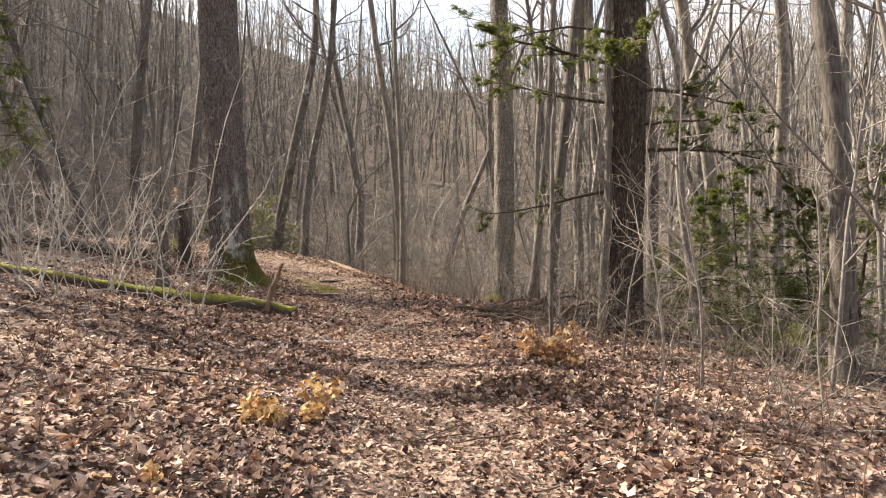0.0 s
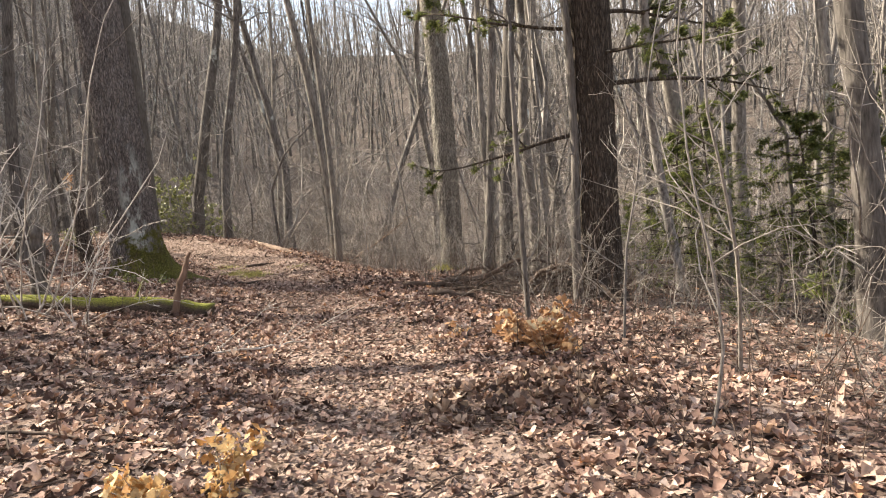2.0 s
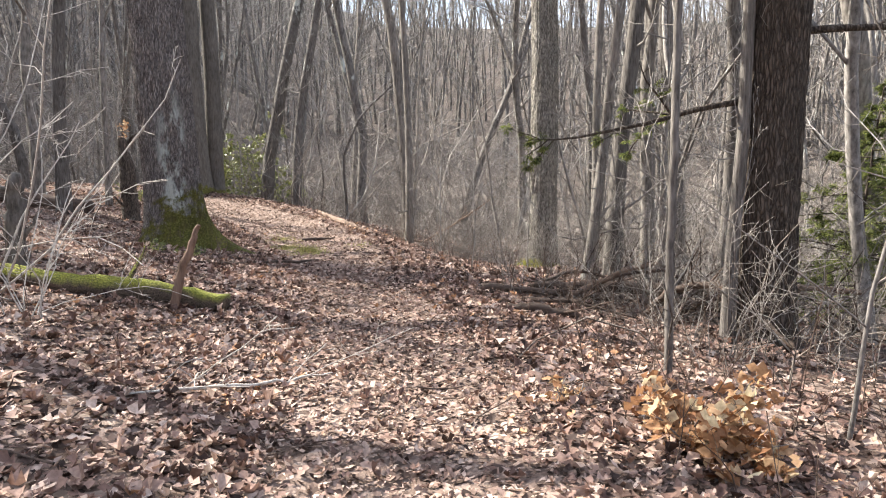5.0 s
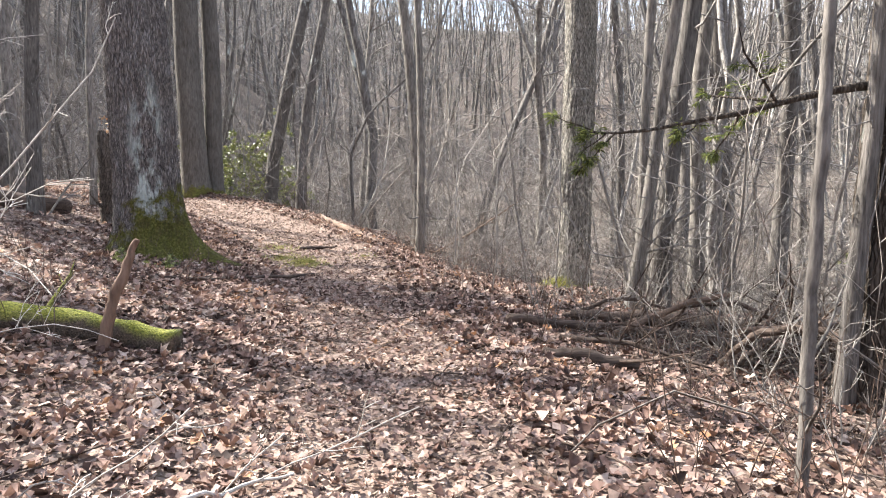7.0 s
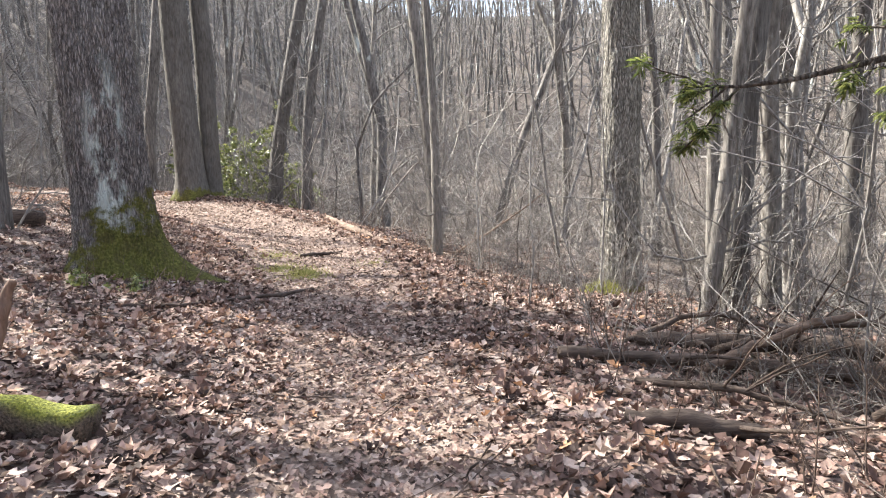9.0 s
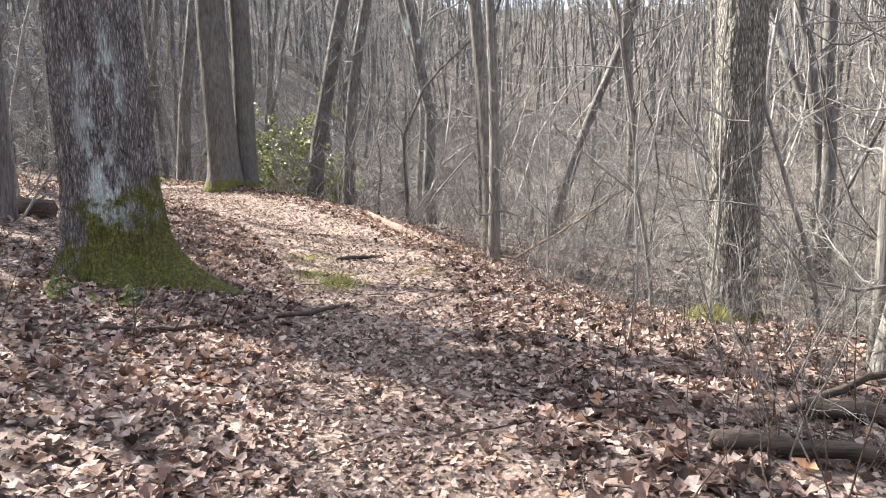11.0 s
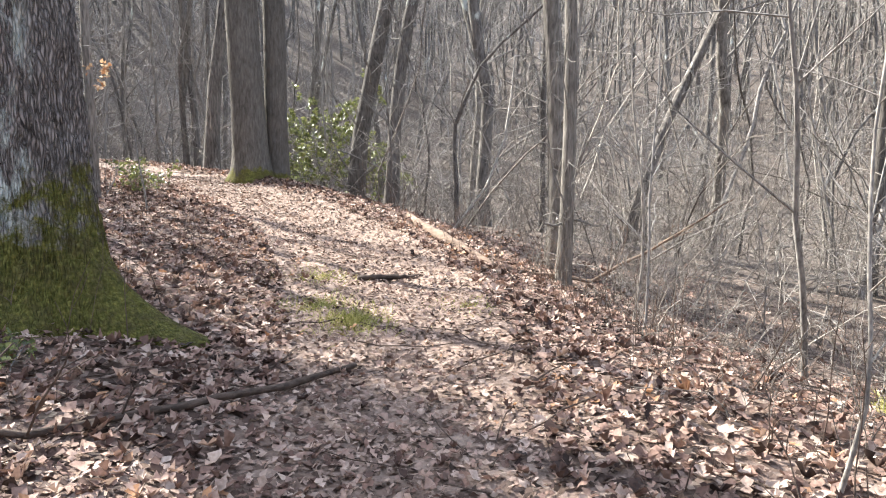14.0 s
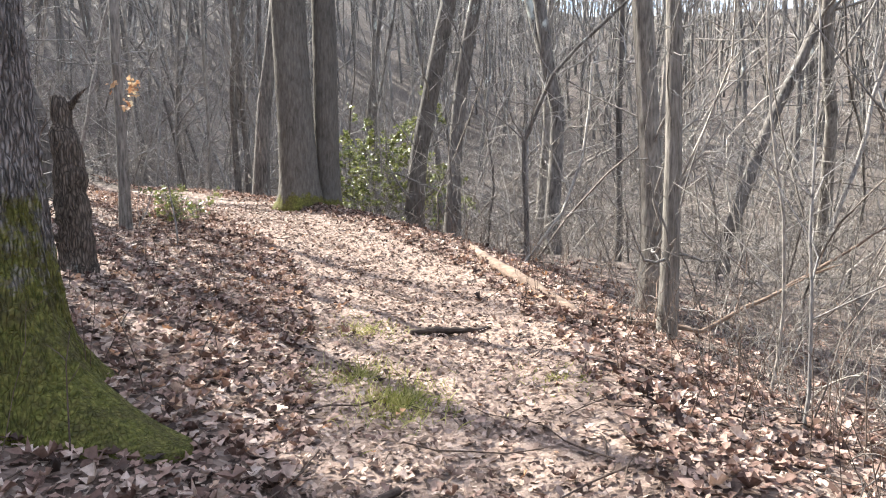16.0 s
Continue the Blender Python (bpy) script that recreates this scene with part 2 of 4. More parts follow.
def mossy_wood():
    m, nt, bsdf, add = nodes_of("mossy_log_bark")
    co = add("TexCoord").outputs["Object"]
    up = add("SeparateXYZ", Vector=add("NewGeometry").outputs["Normal"]).outputs["Z"]
    n1 = add("TexNoise", Vector=co, Scale=5.0, Detail=5.0).outputs["Fac"]
    tuft = add("TexNoise", Vector=co, Scale=70.0, Detail=4.0).outputs["Fac"]
    wood = ramp_of(nt, tuft, [(0.3, (0.03, 0.022, 0.016)), (0.7, (0.15, 0.11, 0.08))])
    green = ramp_of(nt, tuft, [(0.3, (0.07, 0.078, 0.01)), (0.5, (0.19, 0.195, 0.025)), (0.75, (0.38, 0.365, 0.06))])
    mask = ramp_of(nt, math_of(add, "ADD", math_of(add, "MULTIPLY", up, 0.6), math_of(add, "MULTIPLY", n1, 0.9)), [(0.50, (0, 0, 0)), (0.85, (1, 1, 1))])
    nt.links.new(mixed(add, mask, wood, green), bsdf.inputs["Base Color"])
    bsdf.inputs["Roughness"].default_value = 0.95
    b = add("Bump", Height=tuft, Strength=0.8, Distance=0.03)
    nt.links.new(b.outputs["Normal"], bsdf.inputs["Normal"])
    return m


MOSSY = mossy_wood()

# ---- mesh tools ----
def build(name, verts, faces, mat, parent=None, label="", smooth=True):
    """A mesh object from an array of vertices and an array of faces that all have the same number of corners."""
    verts, faces = np.asarray(verts, float), np.asarray(faces, int)
    me = bpy.data.meshes.new(name)
    me.vertices.add(len(verts))
    me.vertices.foreach_set("co", verts.ravel())
    k = faces.shape[1]
    me.loops.add(faces.size)
    me.loops.foreach_set("vertex_index", faces.ravel())
    me.polygons.add(len(faces))
    me.polygons.foreach_set("loop_start", np.arange(0, faces.size, k))
    me.polygons.foreach_set("use_smooth", np.full(len(faces), smooth))
    me.update(calc_edges=True)
    me.validate()
    me.materials.append(mat)
    ob = new(name, me)
    if parent is not None:
        ob.parent = parent
    if label:
        tagged(ob, label)
    return ob


def thing(name, place, label, category, group="", turn=0.0):
    ob = new(name)
    ob.empty_display_size = 0.2
    ob.matrix_world = Matrix.LocRotScale(place, Euler((0, 0, turn)), None)
    return tagged(ob, label, category, group)


class Tubes:
    """Gathers tapered tubes into one mesh of quads."""

    def __init__(self):
        self.v, self.f, self.n = [], [], 0

    def tube(self, pts, radii, sides):
        p, r = np.asarray(pts, float), np.asarray(radii, float)
        t = np.gradient(p, axis=0)
        t /= np.linalg.norm(t, axis=1)[:, None] + 1e-9
        ref = np.zeros(3)
        ref[np.argmin(np.abs(t.mean(0)))] = 1
        u = np.cross(t, ref)
        u /= np.linalg.norm(u, axis=1)[:, None] + 1e-9
        w = np.cross(t, u)
        a = np.arange(sides) * 2 * np.pi / sides
        ring = p[:, None] + r[:, None, None] * (np.cos(a)[None, :, None] * u[:, None] + np.sin(a)[None, :, None] * w[:, None])
        k = len(p)
        i = np.arange(k - 1)[:, None] * sides + np.arange(sides)[None]
        j = np.arange(k - 1)[:, None] * sides + (np.arange(sides)[None] + 1) % sides
        self.f.append(np.stack([i, j, j + sides, i + sides], -1).reshape(-1, 4) + self.n)
        self.v.append(ring.reshape(-1, 3))
        self.n += k * sides

    def make(self, name, mat, parent=None, label=""):
        return build(name, np.concatenate(self.v), np.concatenate(self.f), mat, parent, label)


def unit(v):
    return v / (np.linalg.norm(v) + 1e-9)


def limb(rng, start, way, length, segs, wander, rise):
    """A wandering line: rise bends it up (or, below nought, down)."""
    p, d, step = [np.array(start, float)], unit(np.array(way, float)), length / segs
    for _ in range(segs):
        d = unit(d + rng.normal(0, wander, 3) + np.array((0, 0, rise)))
        p.append(p[-1] + d * step)
    return np.array(p)


def aside(rng, way, low, high):
    """A direction that leaves way by an angle between low and high degrees."""
    side = unit(np.cross(way, rng.normal(0, 1, 3)))
    a = radians(rng.uniform(low, high))
    return way * math.cos(a) + side * math.sin(a)


def ramify(tb, rng, pts, r0, r1, kids, depth, ratio, sides, low=30, high=65, first=0.2, rise=0.03, wander=0.16, thinnest=0.0022, ends=None, last=2):
    """Side branches along a line, and theirs in turn."""
    seg = len(pts) - 1
    total = np.linalg.norm(np.diff(pts, axis=0), axis=1).sum()
    for _ in range(kids[0]):
        f = rng.uniform(first, 0.98)
        x = f * seg
        k = min(int(x), seg - 1)
        at = pts[k] + (pts[k + 1] - pts[k]) * (x - k)
        way = aside(rng, unit(pts[k + 1] - pts[k]), low, high)
        ln = total * ratio * rng.uniform(0.5, 1.1) * (1.15 - 0.7 * f)
        ra = max((r0 + (r1 - r0) * f) * 0.55, thinnest)
        n = max(last + 1, 3) if len(kids) > 1 else last
        q = limb(rng, at, way, ln, n, wander, rise)
        tb.tube(q, np.linspace(ra, max(ra * 0.3, thinnest * 0.7), n + 1), max(sides, 3))
        if ends is not None:
            ends.append((q[-1], unit(q[-1] - q[-2]), q))
        if depth > 1 and len(kids) > 1:
            ramify(tb, rng, q, ra, ra * 0.3, kids[1:], depth - 1, ratio * 0.95, sides - 1, low, high, 0.15, rise, wander, thinnest, ends, last)


# ---- the lie of the land ----
PATH_Y = (-30, 0, 4, 6.5, 9, 11.2, 14, 17.5, 20, 22.5, 24.8, 27.5, 30, 40)
PATH_X = (0.4, 0, 0, -0.15, -0.4, -0.8, -1.45, -2.3, -3.3, -4.7, -6.8, -10, -14, -40)
RISE_Y = (-30, 0, 5, 8, 11, 14, 17.5, 20, 22.5, 24.8, 27.5, 30, 45)
RISE_Z = (0.4, 0, -0.03, -0.08, -0.1, -0.13, -0.16, -0.08, 0.1, 0.42, 0.7, 0.9, 1.6)


def across(x, y):
    """How far a place lies to the right of the path's middle."""
    return (x - np.interp(y, PATH_Y, PATH_X)) * np.interp(y, (16, 20, 24, 30), (1, 0.9, 0.7, 0.6))


def land(x, y):
    x, y = np.asarray(x, float), np.asarray(y, float)
    u = across(x, y)
    z = np.interp(y, RISE_Y, RISE_Z)
    left = np.maximum(-u - 0.9, 0)
    z = z + 0.15 * left + 0.006 * np.maximum(left - 6, 0) ** 1.6
    right = np.maximum(u - 1.3, 0)
    bank = np.interp(y, (17, 21), (0.07, 0.36))
    z = z - bank * np.minimum(right, 2.8) - 0.15 * np.maximum(right - 2.8, 0) + 0.10 * np.maximum(right - 14, 0)
    r = np.hypot(x, y - 12)
    z = z + 0.31 * np.maximum(r - 42, 0) - 0.28 * np.maximum(r - 160, 0) + 0.2 * np.maximum(-x - 16, 0) * np.clip((180 + x) / 100, 0, 1)
    # ruts, humps across the path and small unevenness
    near = np.exp(-(r / 30) ** 2)
    z = z + near * (0.030 * np.sin(1.7 * x + 0.6 * y) * np.sin(1.1 * y + 0.8) + 0.018 * np.sin(4.1 * x - 1.3 * y + 1) * np.sin(3.2 * y + 0.5 * x))
    z = z - 0.05 * np.exp(-(u / 0.55) ** 2) + 0.035 * np.exp(-((u - 1.3) / 0.5) ** 2)
    return z


def spot(x, y, sink=0.0):
    return Vector((x, y, float(land(x, y)) - sink))


def spread(lo, hi, step, grow, reach):
    """Even steps from lo to hi, and ever longer ones out to reach on both sides."""
    mid = list(np.arange(lo, hi, step))
    out, s, a = [], step, hi
    while a < reach:
        out.append(a)
        s *= grow
        a += s
    back, s, a = [], step, lo - step
    while a > -reach:
        back.append(a)
        s *= grow
        a -= s
    return np.array(back[::-1] + mid + out)


gx, gy = spread(-9, 6, 0.11, 1.09, 900), spread(0.5, 26, 0.12, 1.09, 900)
mx, my = np.meshgrid(gx, gy)
hz = land(mx, my)
rough_rng = np.random.default_rng(5)
hz += rough_rng.normal(0, 0.008, hz.shape) * np.exp(-(np.hypot(mx, my - 12) / 30) ** 2)
nx = len(gx)
ii = (np.arange(len(gy) - 1)[:, None] * nx + np.arange(nx - 1)[None]).ravel()
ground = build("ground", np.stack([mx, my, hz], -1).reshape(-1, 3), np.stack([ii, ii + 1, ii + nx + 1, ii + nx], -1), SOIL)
tagged(ground, "forest floor of brown leaf litter with a trodden path", "ground", kind="structure")
att = ground.data.attributes.new("trodden", "FLOAT", "POINT")
uu = across(mx, my)
att.data.foreach_set("value", (np.exp(-(uu / np.interp(my, (15, 20), (0.75, 1.2))) ** 4) * np.interp(my, (8, 15, 19, 25, 28), (0.5, 0.5, 0.95, 0.95, 0.2))).ravel())


# weight of the painted twig cover and shade, growing with distance from the path
att = ground.data.attributes.new("scrub_shade", "FLOAT", "POINT")
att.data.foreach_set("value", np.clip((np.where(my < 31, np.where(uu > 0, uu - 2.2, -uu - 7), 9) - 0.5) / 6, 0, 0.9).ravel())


# ---- trees ----
def smooth_noise(rng, a, z, na, nz, zmax):
    """Noise on a trunk's skin, seamless round it: a in turns, z in metres."""
    g = rng.uniform(-1, 1, (na, nz + 2))
    x, y = (a % 1.0) * na, np.clip(z / zmax, 0, 1) * nz
    i, j = x.astype(int), y.astype(int)
    fx, fy = x - i, y - j
    fx, fy = fx * fx * (3 - 2 * fx), fy * fy * (3 - 2 * fy)
    i0, i1 = i % na, (i + 1) % na
    return (g[i0, j] * (1 - fx) + g[i1, j] * fx) * (1 - fy) + (g[i0, j + 1] * (1 - fx) + g[i1, j + 1] * fx) * fy


def needle_sprays(rng, ends, parent):
    """Flat feathery sprays of short needles on side shoots along the last twigs."""
    at, way = [], []
    for _, _, q in ends:
        for f in np.linspace(0.1, 1.0, 6):
            x = f * (len(q) - 1)
            k = min(int(x), len(q) - 2)
            at.append(q[k] + (q[k + 1] - q[k]) * (x - k))
            way.append(unit(q[k + 1] - q[k]))
    at, way = np.array(at), np.array(way)
    verts, faces = [], []
    for side in (1, -1):
        for along in (0.0, 0.5):
            out = np.cross(way, (0, 0, 1.0)) * side + way * (0.5 + along) + rng.normal(0, 0.3, way.shape) - np.array((0, 0, 0.25))
            out /= np.linalg.norm(out, axis=1)[:, None] + 1e-9
            ln = rng.uniform(0.025, 0.085, (len(at), 1)) * (1 - 0.4 * along)
            root = at + way * (along * 0.05) + rng.normal(0, 0.006, at.shape)
            wide = np.cross(out, (0, 0, 1.0)) * 0.0036 + rng.normal(0, 0.0014, out.shape)
            n0 = sum(len(v) for v in verts)
            verts.append(np.stack([root - wide, root + out * ln * 0.6 - wide * 1.3, root + out * ln - np.array((0, 0, 0.008)), root + out * ln * 0.6 + wide * 1.3], 1).reshape(-1, 3))
            faces.append(np.arange(len(at) * 4).reshape(-1, 4) + n0)
    build("foliage", np.concatenate(verts), np.concatenate(faces), NEEDLE, parent, "flat sprays of dark green needles")


def great_tree(place, dia, height, mat, label, seed, lean=(0, 0), roots=(), furrow=0.03, sides=96, boughs=9, clear=0.45, low_boughs=()):
    """A big trunk with furrowed bark and a root flare, and a bare crown. roots: (bearing in degrees, reach in metres)."""
    rng = np.random.default_rng(seed)
    root = thing("tree", place, label, "tree", "trees beside the path")
    fine = np.concatenate([np.arange(-0.25, 6.5, 0.05), np.linspace(6.5, height, 14)])
    z, a = np.meshgrid(fine, np.arange(sides) / sides, indexing="ij")
    r0 = dia / 2
    r = r0 * np.interp(z, (0, 1.5, 6, height * 0.6, height), (1.06, 1.0, 0.93, 0.62, 0.12))
    zz = np.maximum(z, 0)
    r = r + 0.22 * r0 * np.exp(-zz / 0.45)
    for bearing, reach in roots:
        off = (a * 360 - bearing + 180) % 360 - 180
        r = r + 1.3 * reach * np.exp(-np.maximum(z + 0.2, 0) / (0.18 + 0.16 * reach)) * np.exp(-(off / 21) ** 2)
    r = r + 0.05 * r0 * smooth_noise(rng, a, zz, 7, 8, height)
    ridge = np.minimum(np.abs(smooth_noise(rng, a + 0.02 * smooth_noise(rng, a, zz, 5, 60, height), zz, int(dia * 62), int(height * 3.6), height)) * 2.5, 1)
    r = r + furrow * r0 * 2 * (ridge - 0.3) * np.exp(-zz / 14)
    r = r + 0.012 * r0 * rng.normal(0, 1, r.shape)
    bend = np.array([lean[0], lean[1]])
    sway = smooth_noise(rng, np.zeros_like(fine), np.maximum(fine, 0), 3, 5, height) * 0.12
    cx = bend[0] * fine + sway - sway[5]
    cy = bend[1] * fine
    x = cx[:, None] + r * np.cos(a * 2 * np.pi)
    y = cy[:, None] + r * np.sin(a * 2 * np.pi)
    k = len(fine)
    i = np.arange(k - 1)[:, None] * sides + np.arange(sides)[None]
    j = np.arange(k - 1)[:, None] * sides + (np.arange(sides)[None] + 1) % sides
    build("trunk", np.stack([x, y, z], -1).reshape(-1, 3), np.stack([i, j, j + sides, i + sides], -1).reshape(-1, 4), mat, root)
    line = np.stack([cx, cy, fine], -1)
    for b in range(boughs):
        tb = Tubes()
        f = clear + (0.97 - clear) * (b + rng.uniform(0, 0.9)) / boughs
        m = int(np.searchsorted(fine, f * height))
        m = min(m, k - 2)
        way = aside(rng, unit(np.array((bend[0], bend[1], 1.0))), 35, 70)
        ln = height * rng.uniform(0.18, 0.34) * (1.35 - f)
        ra = r0 * 0.28 * (1.3 - f)
        q = limb(rng, line[m], way, ln, 8, 0.16, 0.06)
        tb.tube(q, np.linspace(ra, 0.012, 9), 6)
        ramify(tb, rng, q, ra, 0.015, (6, 4, 3), 3, 0.42, 4, thinnest=0.005)
        tb.make("bough", BARK_GREY, root)
    for zb, bearing, ln, ra, droop in low_boughs:
        tb = Tubes()
        m = int(np.searchsorted(fine, zb))
        c, s = math.cos(radians(bearing)), math.sin(radians(bearing))
        q = limb(rng, line[m] + np.array((c, s, 0)) * r0 * 0.8, (c, s, 0.06), ln, 10, 0.07, droop)
        tb.tube(q, np.linspace(ra, 0.006, 11), 7)
        ends = []
        ramify(tb, rng, q, ra, 0.01, (9, 5, 3), 3, 0.36, 4, 25, 60, 0.25, 0.0, thinnest=0.003, ends=ends)
        bough = tb.make("bough", BARK_DARK, root)
        picked = [e for e in ends if rng.random() < (0.4 if zb < 2.5 else 0.95)]
        needle_sprays(rng, picked, bough)
    return root


def wood_tree(name, seed, height, dia, limbs, clear, lean=0.03, fork=0.0, twiggy=(5, 3), mat=None, sides=9, low=0):
    """A slender forest tree without leaves: trunk, and crown of bare branches."""
    rng = np.random.default_rng(seed)
    root = thing(name, (0, 0, 0), "slender leafless forest tree with grey bark", "tree", "leafless trees of the wood")
    mat = mat or BARK_GREY
    segs = 16
    axis = limb(rng, (0, 0, -0.3), (rng.normal(0, lean), rng.normal(0, lean), 1), height, segs, 0.045 + 0.9 * lean, 0.05)
    rad = dia / 2 * np.interp(np.arange(segs + 1) / segs, (0, 0.03, 0.12, 0.6, 1), (1.5, 1.15, 1.0, 0.62, 0.06))
    tb = Tubes()
    tb.tube(axis, rad, sides)
    if fork:
        k = max(2, int(fork * segs))
        q = limb(rng, axis[k], aside(rng, np.array((0, 0, 1.0)), 14, 24), height * (1 - fork) * 0.9, 11, 0.05, 0.06)
        tb.tube(q, np.linspace(rad[k] * 0.85, 0.01, 12), sides - 2)
    tb.make("trunk", mat, root)
    cr = Tubes()
    for s in range(limbs + low):
        f = rng.uniform(clear, 0.97) if s < limbs else rng.uniform(0.06, clear)
        k = int(f * segs)
        way = aside(rng, np.array((0, 0, 1.0)), 30, 75 if s < limbs else 95)
        ln = height * rng.uniform(0.1, 0.24) * (1.25 - 0.8 * f) * (1 if s < limbs else 0.55)
        ra = rad[k] * (0.38 if s < limbs else 0.12)
        lines = [axis] if not fork or rng.random() < 0.55 or f < fork + 0.1 else [axis, None]
        base = axis[k] if lines[-1] is not None else q[min(11, max(0, int((f - fork) / (1 - fork) * 11)))]
        b = limb(rng, base, way, ln, 6, 0.22, 0.07)
        cr.tube(b, np.linspace(max(ra, 0.007), 0.006, 7), 5)
        ramify(cr, rng, b, ra, 0.006, twiggy, len(twiggy), 0.55, 4, thinnest=0.0062, wander=0.24, last=1)
    cr.make("crown", TWIG, root)
    return root


def put(proto, x, y, scale=1.0, turn=0.0, fat=1.0, sink=0.05, tip=(0, 0), label=""):
    m = Matrix.LocRotScale(spot(x, y, sink), Euler((tip[0], tip[1], turn)), (scale * fat, scale * fat, scale))
    ob = copy_thing(proto, m)
    if label:
        ob["label"] = label
    return ob


def discard(proto):
    for o in (*proto.children_recursive, proto):
        bpy.data.objects.remove(o)


# the great trees along the path
great_tree(spot(-5.06, 17.0), 0.92, 24, BARK_OAK, "huge old oak with mossy flared roots and lichen", 11, (-0.055, 0.0), ((0, 0.62), (-60, 0.28), (75, 0.3), (170, 0.3), (-130, 0.35)), 0.034, 232)
great_tree(spot(1.55, 17.9), 0.49, 23, BARK_PALE, "straight oak with pale furrowed bark, moss at foot", 12, (-0.022, 0.0), ((200, 0.12), (-40, 0.12), (90, 0.1)), 0.026, 160)
great_tree(spot(2.98, 11.65), 0.56, 22, BARK_DARK, "dark straight oak with rough bark beside the path", 13, (-0.012, 0.0), ((230, 0.12), (-60, 0.15), (120, 0.1)), 0.045, 136, low_boughs=((2.35, 186, 2.2, 0.035, 0.012), (3.0, -12, 2.5, 0.04, -0.01), (4.4, 192, 2.8, 0.035, -0.02), (4.0, 15, 2.2, 0.035, -0.02), (4.7, 255, 2.4, 0.03, -0.03), (3.4, 300, 1.9, 0.03, -0.02), (3.8, 174, 2.5, 0.03, 0.0), (4.9, 206, 2.4, 0.03, -0.02), (4.2, 232, 2.2, 0.028, -0.02)))
great_tree(spot(-8.5, 27.5), 0.74, 23, BARK_TWIN, "thick smooth grey trunk with moss at its foot", 14, (-0.02, 0.0), ((190, 0.22), (-70, 0.15), (20, 0.1)), 0.012, 64)
great_tree(spot(-8.1, 28.0), 0.50, 22, BARK_TWIN, "grey trunk close beside a thicker one", 15, (-0.015, 0.0), ((-30, 0.12), (-110, 0.1)), 0.012, 56)

DIA = (0.30, 0.34, 0.24, 0.4, 0.22, 0.28, 0.2, 0.3)
tall = [wood_tree("tree", 30 + k, (19, 21, 17, 22, 18, 20, 16, 19)[k], DIA[k], 12, (0.4, 0.45, 0.35, 0.5, 0.3, 0.38, 0.28, 0.42)[k], (0.008, 0.01, 0.05, 0.008, 0.05, 0.04, 0.012, 0.03)[k], (0, 0, 0.3, 0, 0.42, 0.22, 0, 0.5)[k], (5, 3), low=9, mat=BARK_LIGHT if k in (0, 4, 6) else None) for k in range(8)]
# trunks that stand out: kind, x, y, diameter, bearing
known = [(3, -7.6, 32.2, 0.48, 0), (1, -6.0, 30.3, 0.34, 1), (5, -3.6, 31.0, 0.34, 2), (0, -1.26, 21.7, 0.17, 3), (0, -1.45, 23.4, 0.28, 4), (6, -4.3, 33, 0.25, 5),
         (2, 0.1, 31, 0.28, 6), (4, 2.4, 33, 0.3, 7), (4, 1.85, 15.3, 0.15, 8), (6, 2.1, 15.8, 0.13, 2), (3, 2.48, 16.2, 0.26, 9), (6, 3.4, 17.5, 0.24, 1), (5, 7.5, 31, 0.34, 2)]
known += [(7, 2.6, 11.5, 0.12, 3), (6, -11.2, 23.2, 0.28, 2), (4, -12.6, 21.6, 0.3, 5), (2, -13.0, 25.4, 0.28, 1), (1, 5.05, 8.8, 0.29, 4), (3, 4.6, 19.5, 0.34, 5), (4, 6.2, 15.5, 0.3, 6), (1, 6.4, 21.5, 0.36, 7), (3, -8.7, 19.9, 0.26, 8), (3, -10.9, 30.0, 0.36, 1),
          (2, -11.5, 21.5, 0.3, 2), (6, -9.5, 23.5, 0.16, 3), (7, 5.6, 26, 0.3, 4), (6, 7.2, 12.8, 0.2, 5), (0, 8.4, 17.6, 0.34, 6)]
poles = [wood_tree("tree", 50 + k, (10, 12, 8.5, 11)[k], (0.085, 0.11, 0.07, 0.095)[k], 10, 0.25, 0.09, (0, 0.35, 0, 0.5)[k], (4,), TWIG if k % 2 else None, 6, 5) for k in range(4)]
for k, x, y, d, b in known:
    put(tall[k], x, y, 1.0, b * 0.7, d / DIA[k])
fill = random.Random(21)
placed = [(x, y) for _, x, y, _, _ in known]
count = 0
while count < 165:
    r, a = 70 * math.sqrt(fill.random()), fill.uniform(-math.pi, math.pi)
    x, y = 60 / 70 * r * math.sin(a), 12 + r * math.cos(a)
    u = float(across(x, y)) if y < 31 else 9
    ahead = y > 25.5 or x > 9.5 or x < -10.5 or y < -6
    if not ahead or abs(u) < 3 or (y < 10 and r > 45) or any((x - p) ** 2 + (y - q) ** 2 < 2.2 for p, q in placed):
        continue
    k = fill.randrange(8)
    placed.append((x, y))
    put(tall[k], x, y, fill.uniform(0.75, 1.15), fill.uniform(0, 6.3), fill.uniform(0.5, 1.0), tip=(fill.gauss(0, 0.035), fill.gauss(0, 0.035)))
    count += 1
# Trees added on the sun's side, mostly unseen, to shade the path
for x, y in ((-11.5, 9.0), (-13.5, 13.5), (-12.2, 16.2), (-15.0, 10.5), (-16.5, 15.5), (-11.8, 4.5), (-14.5, 6.0), (-17.5, 19.0), (-13.8, 18.6), (-10.8, 12.8), (-18.5, 12.0), (-15.5, 22.5),
             (-14.3, 21.6), (-15.6, 24.4), (-17.2, 23.2), (-16.6, 26.4), (-18.8, 26.6), (-13.6, 19.8), (-19.5, 23.5), (-15.0, 17.4), (-17.6, 28.6)):
    put(tall[fill.randrange(8)], x, y, fill.uniform(0.9, 1.15), fill.uniform(0, 6.3), fill.uniform(0.8, 1.3))
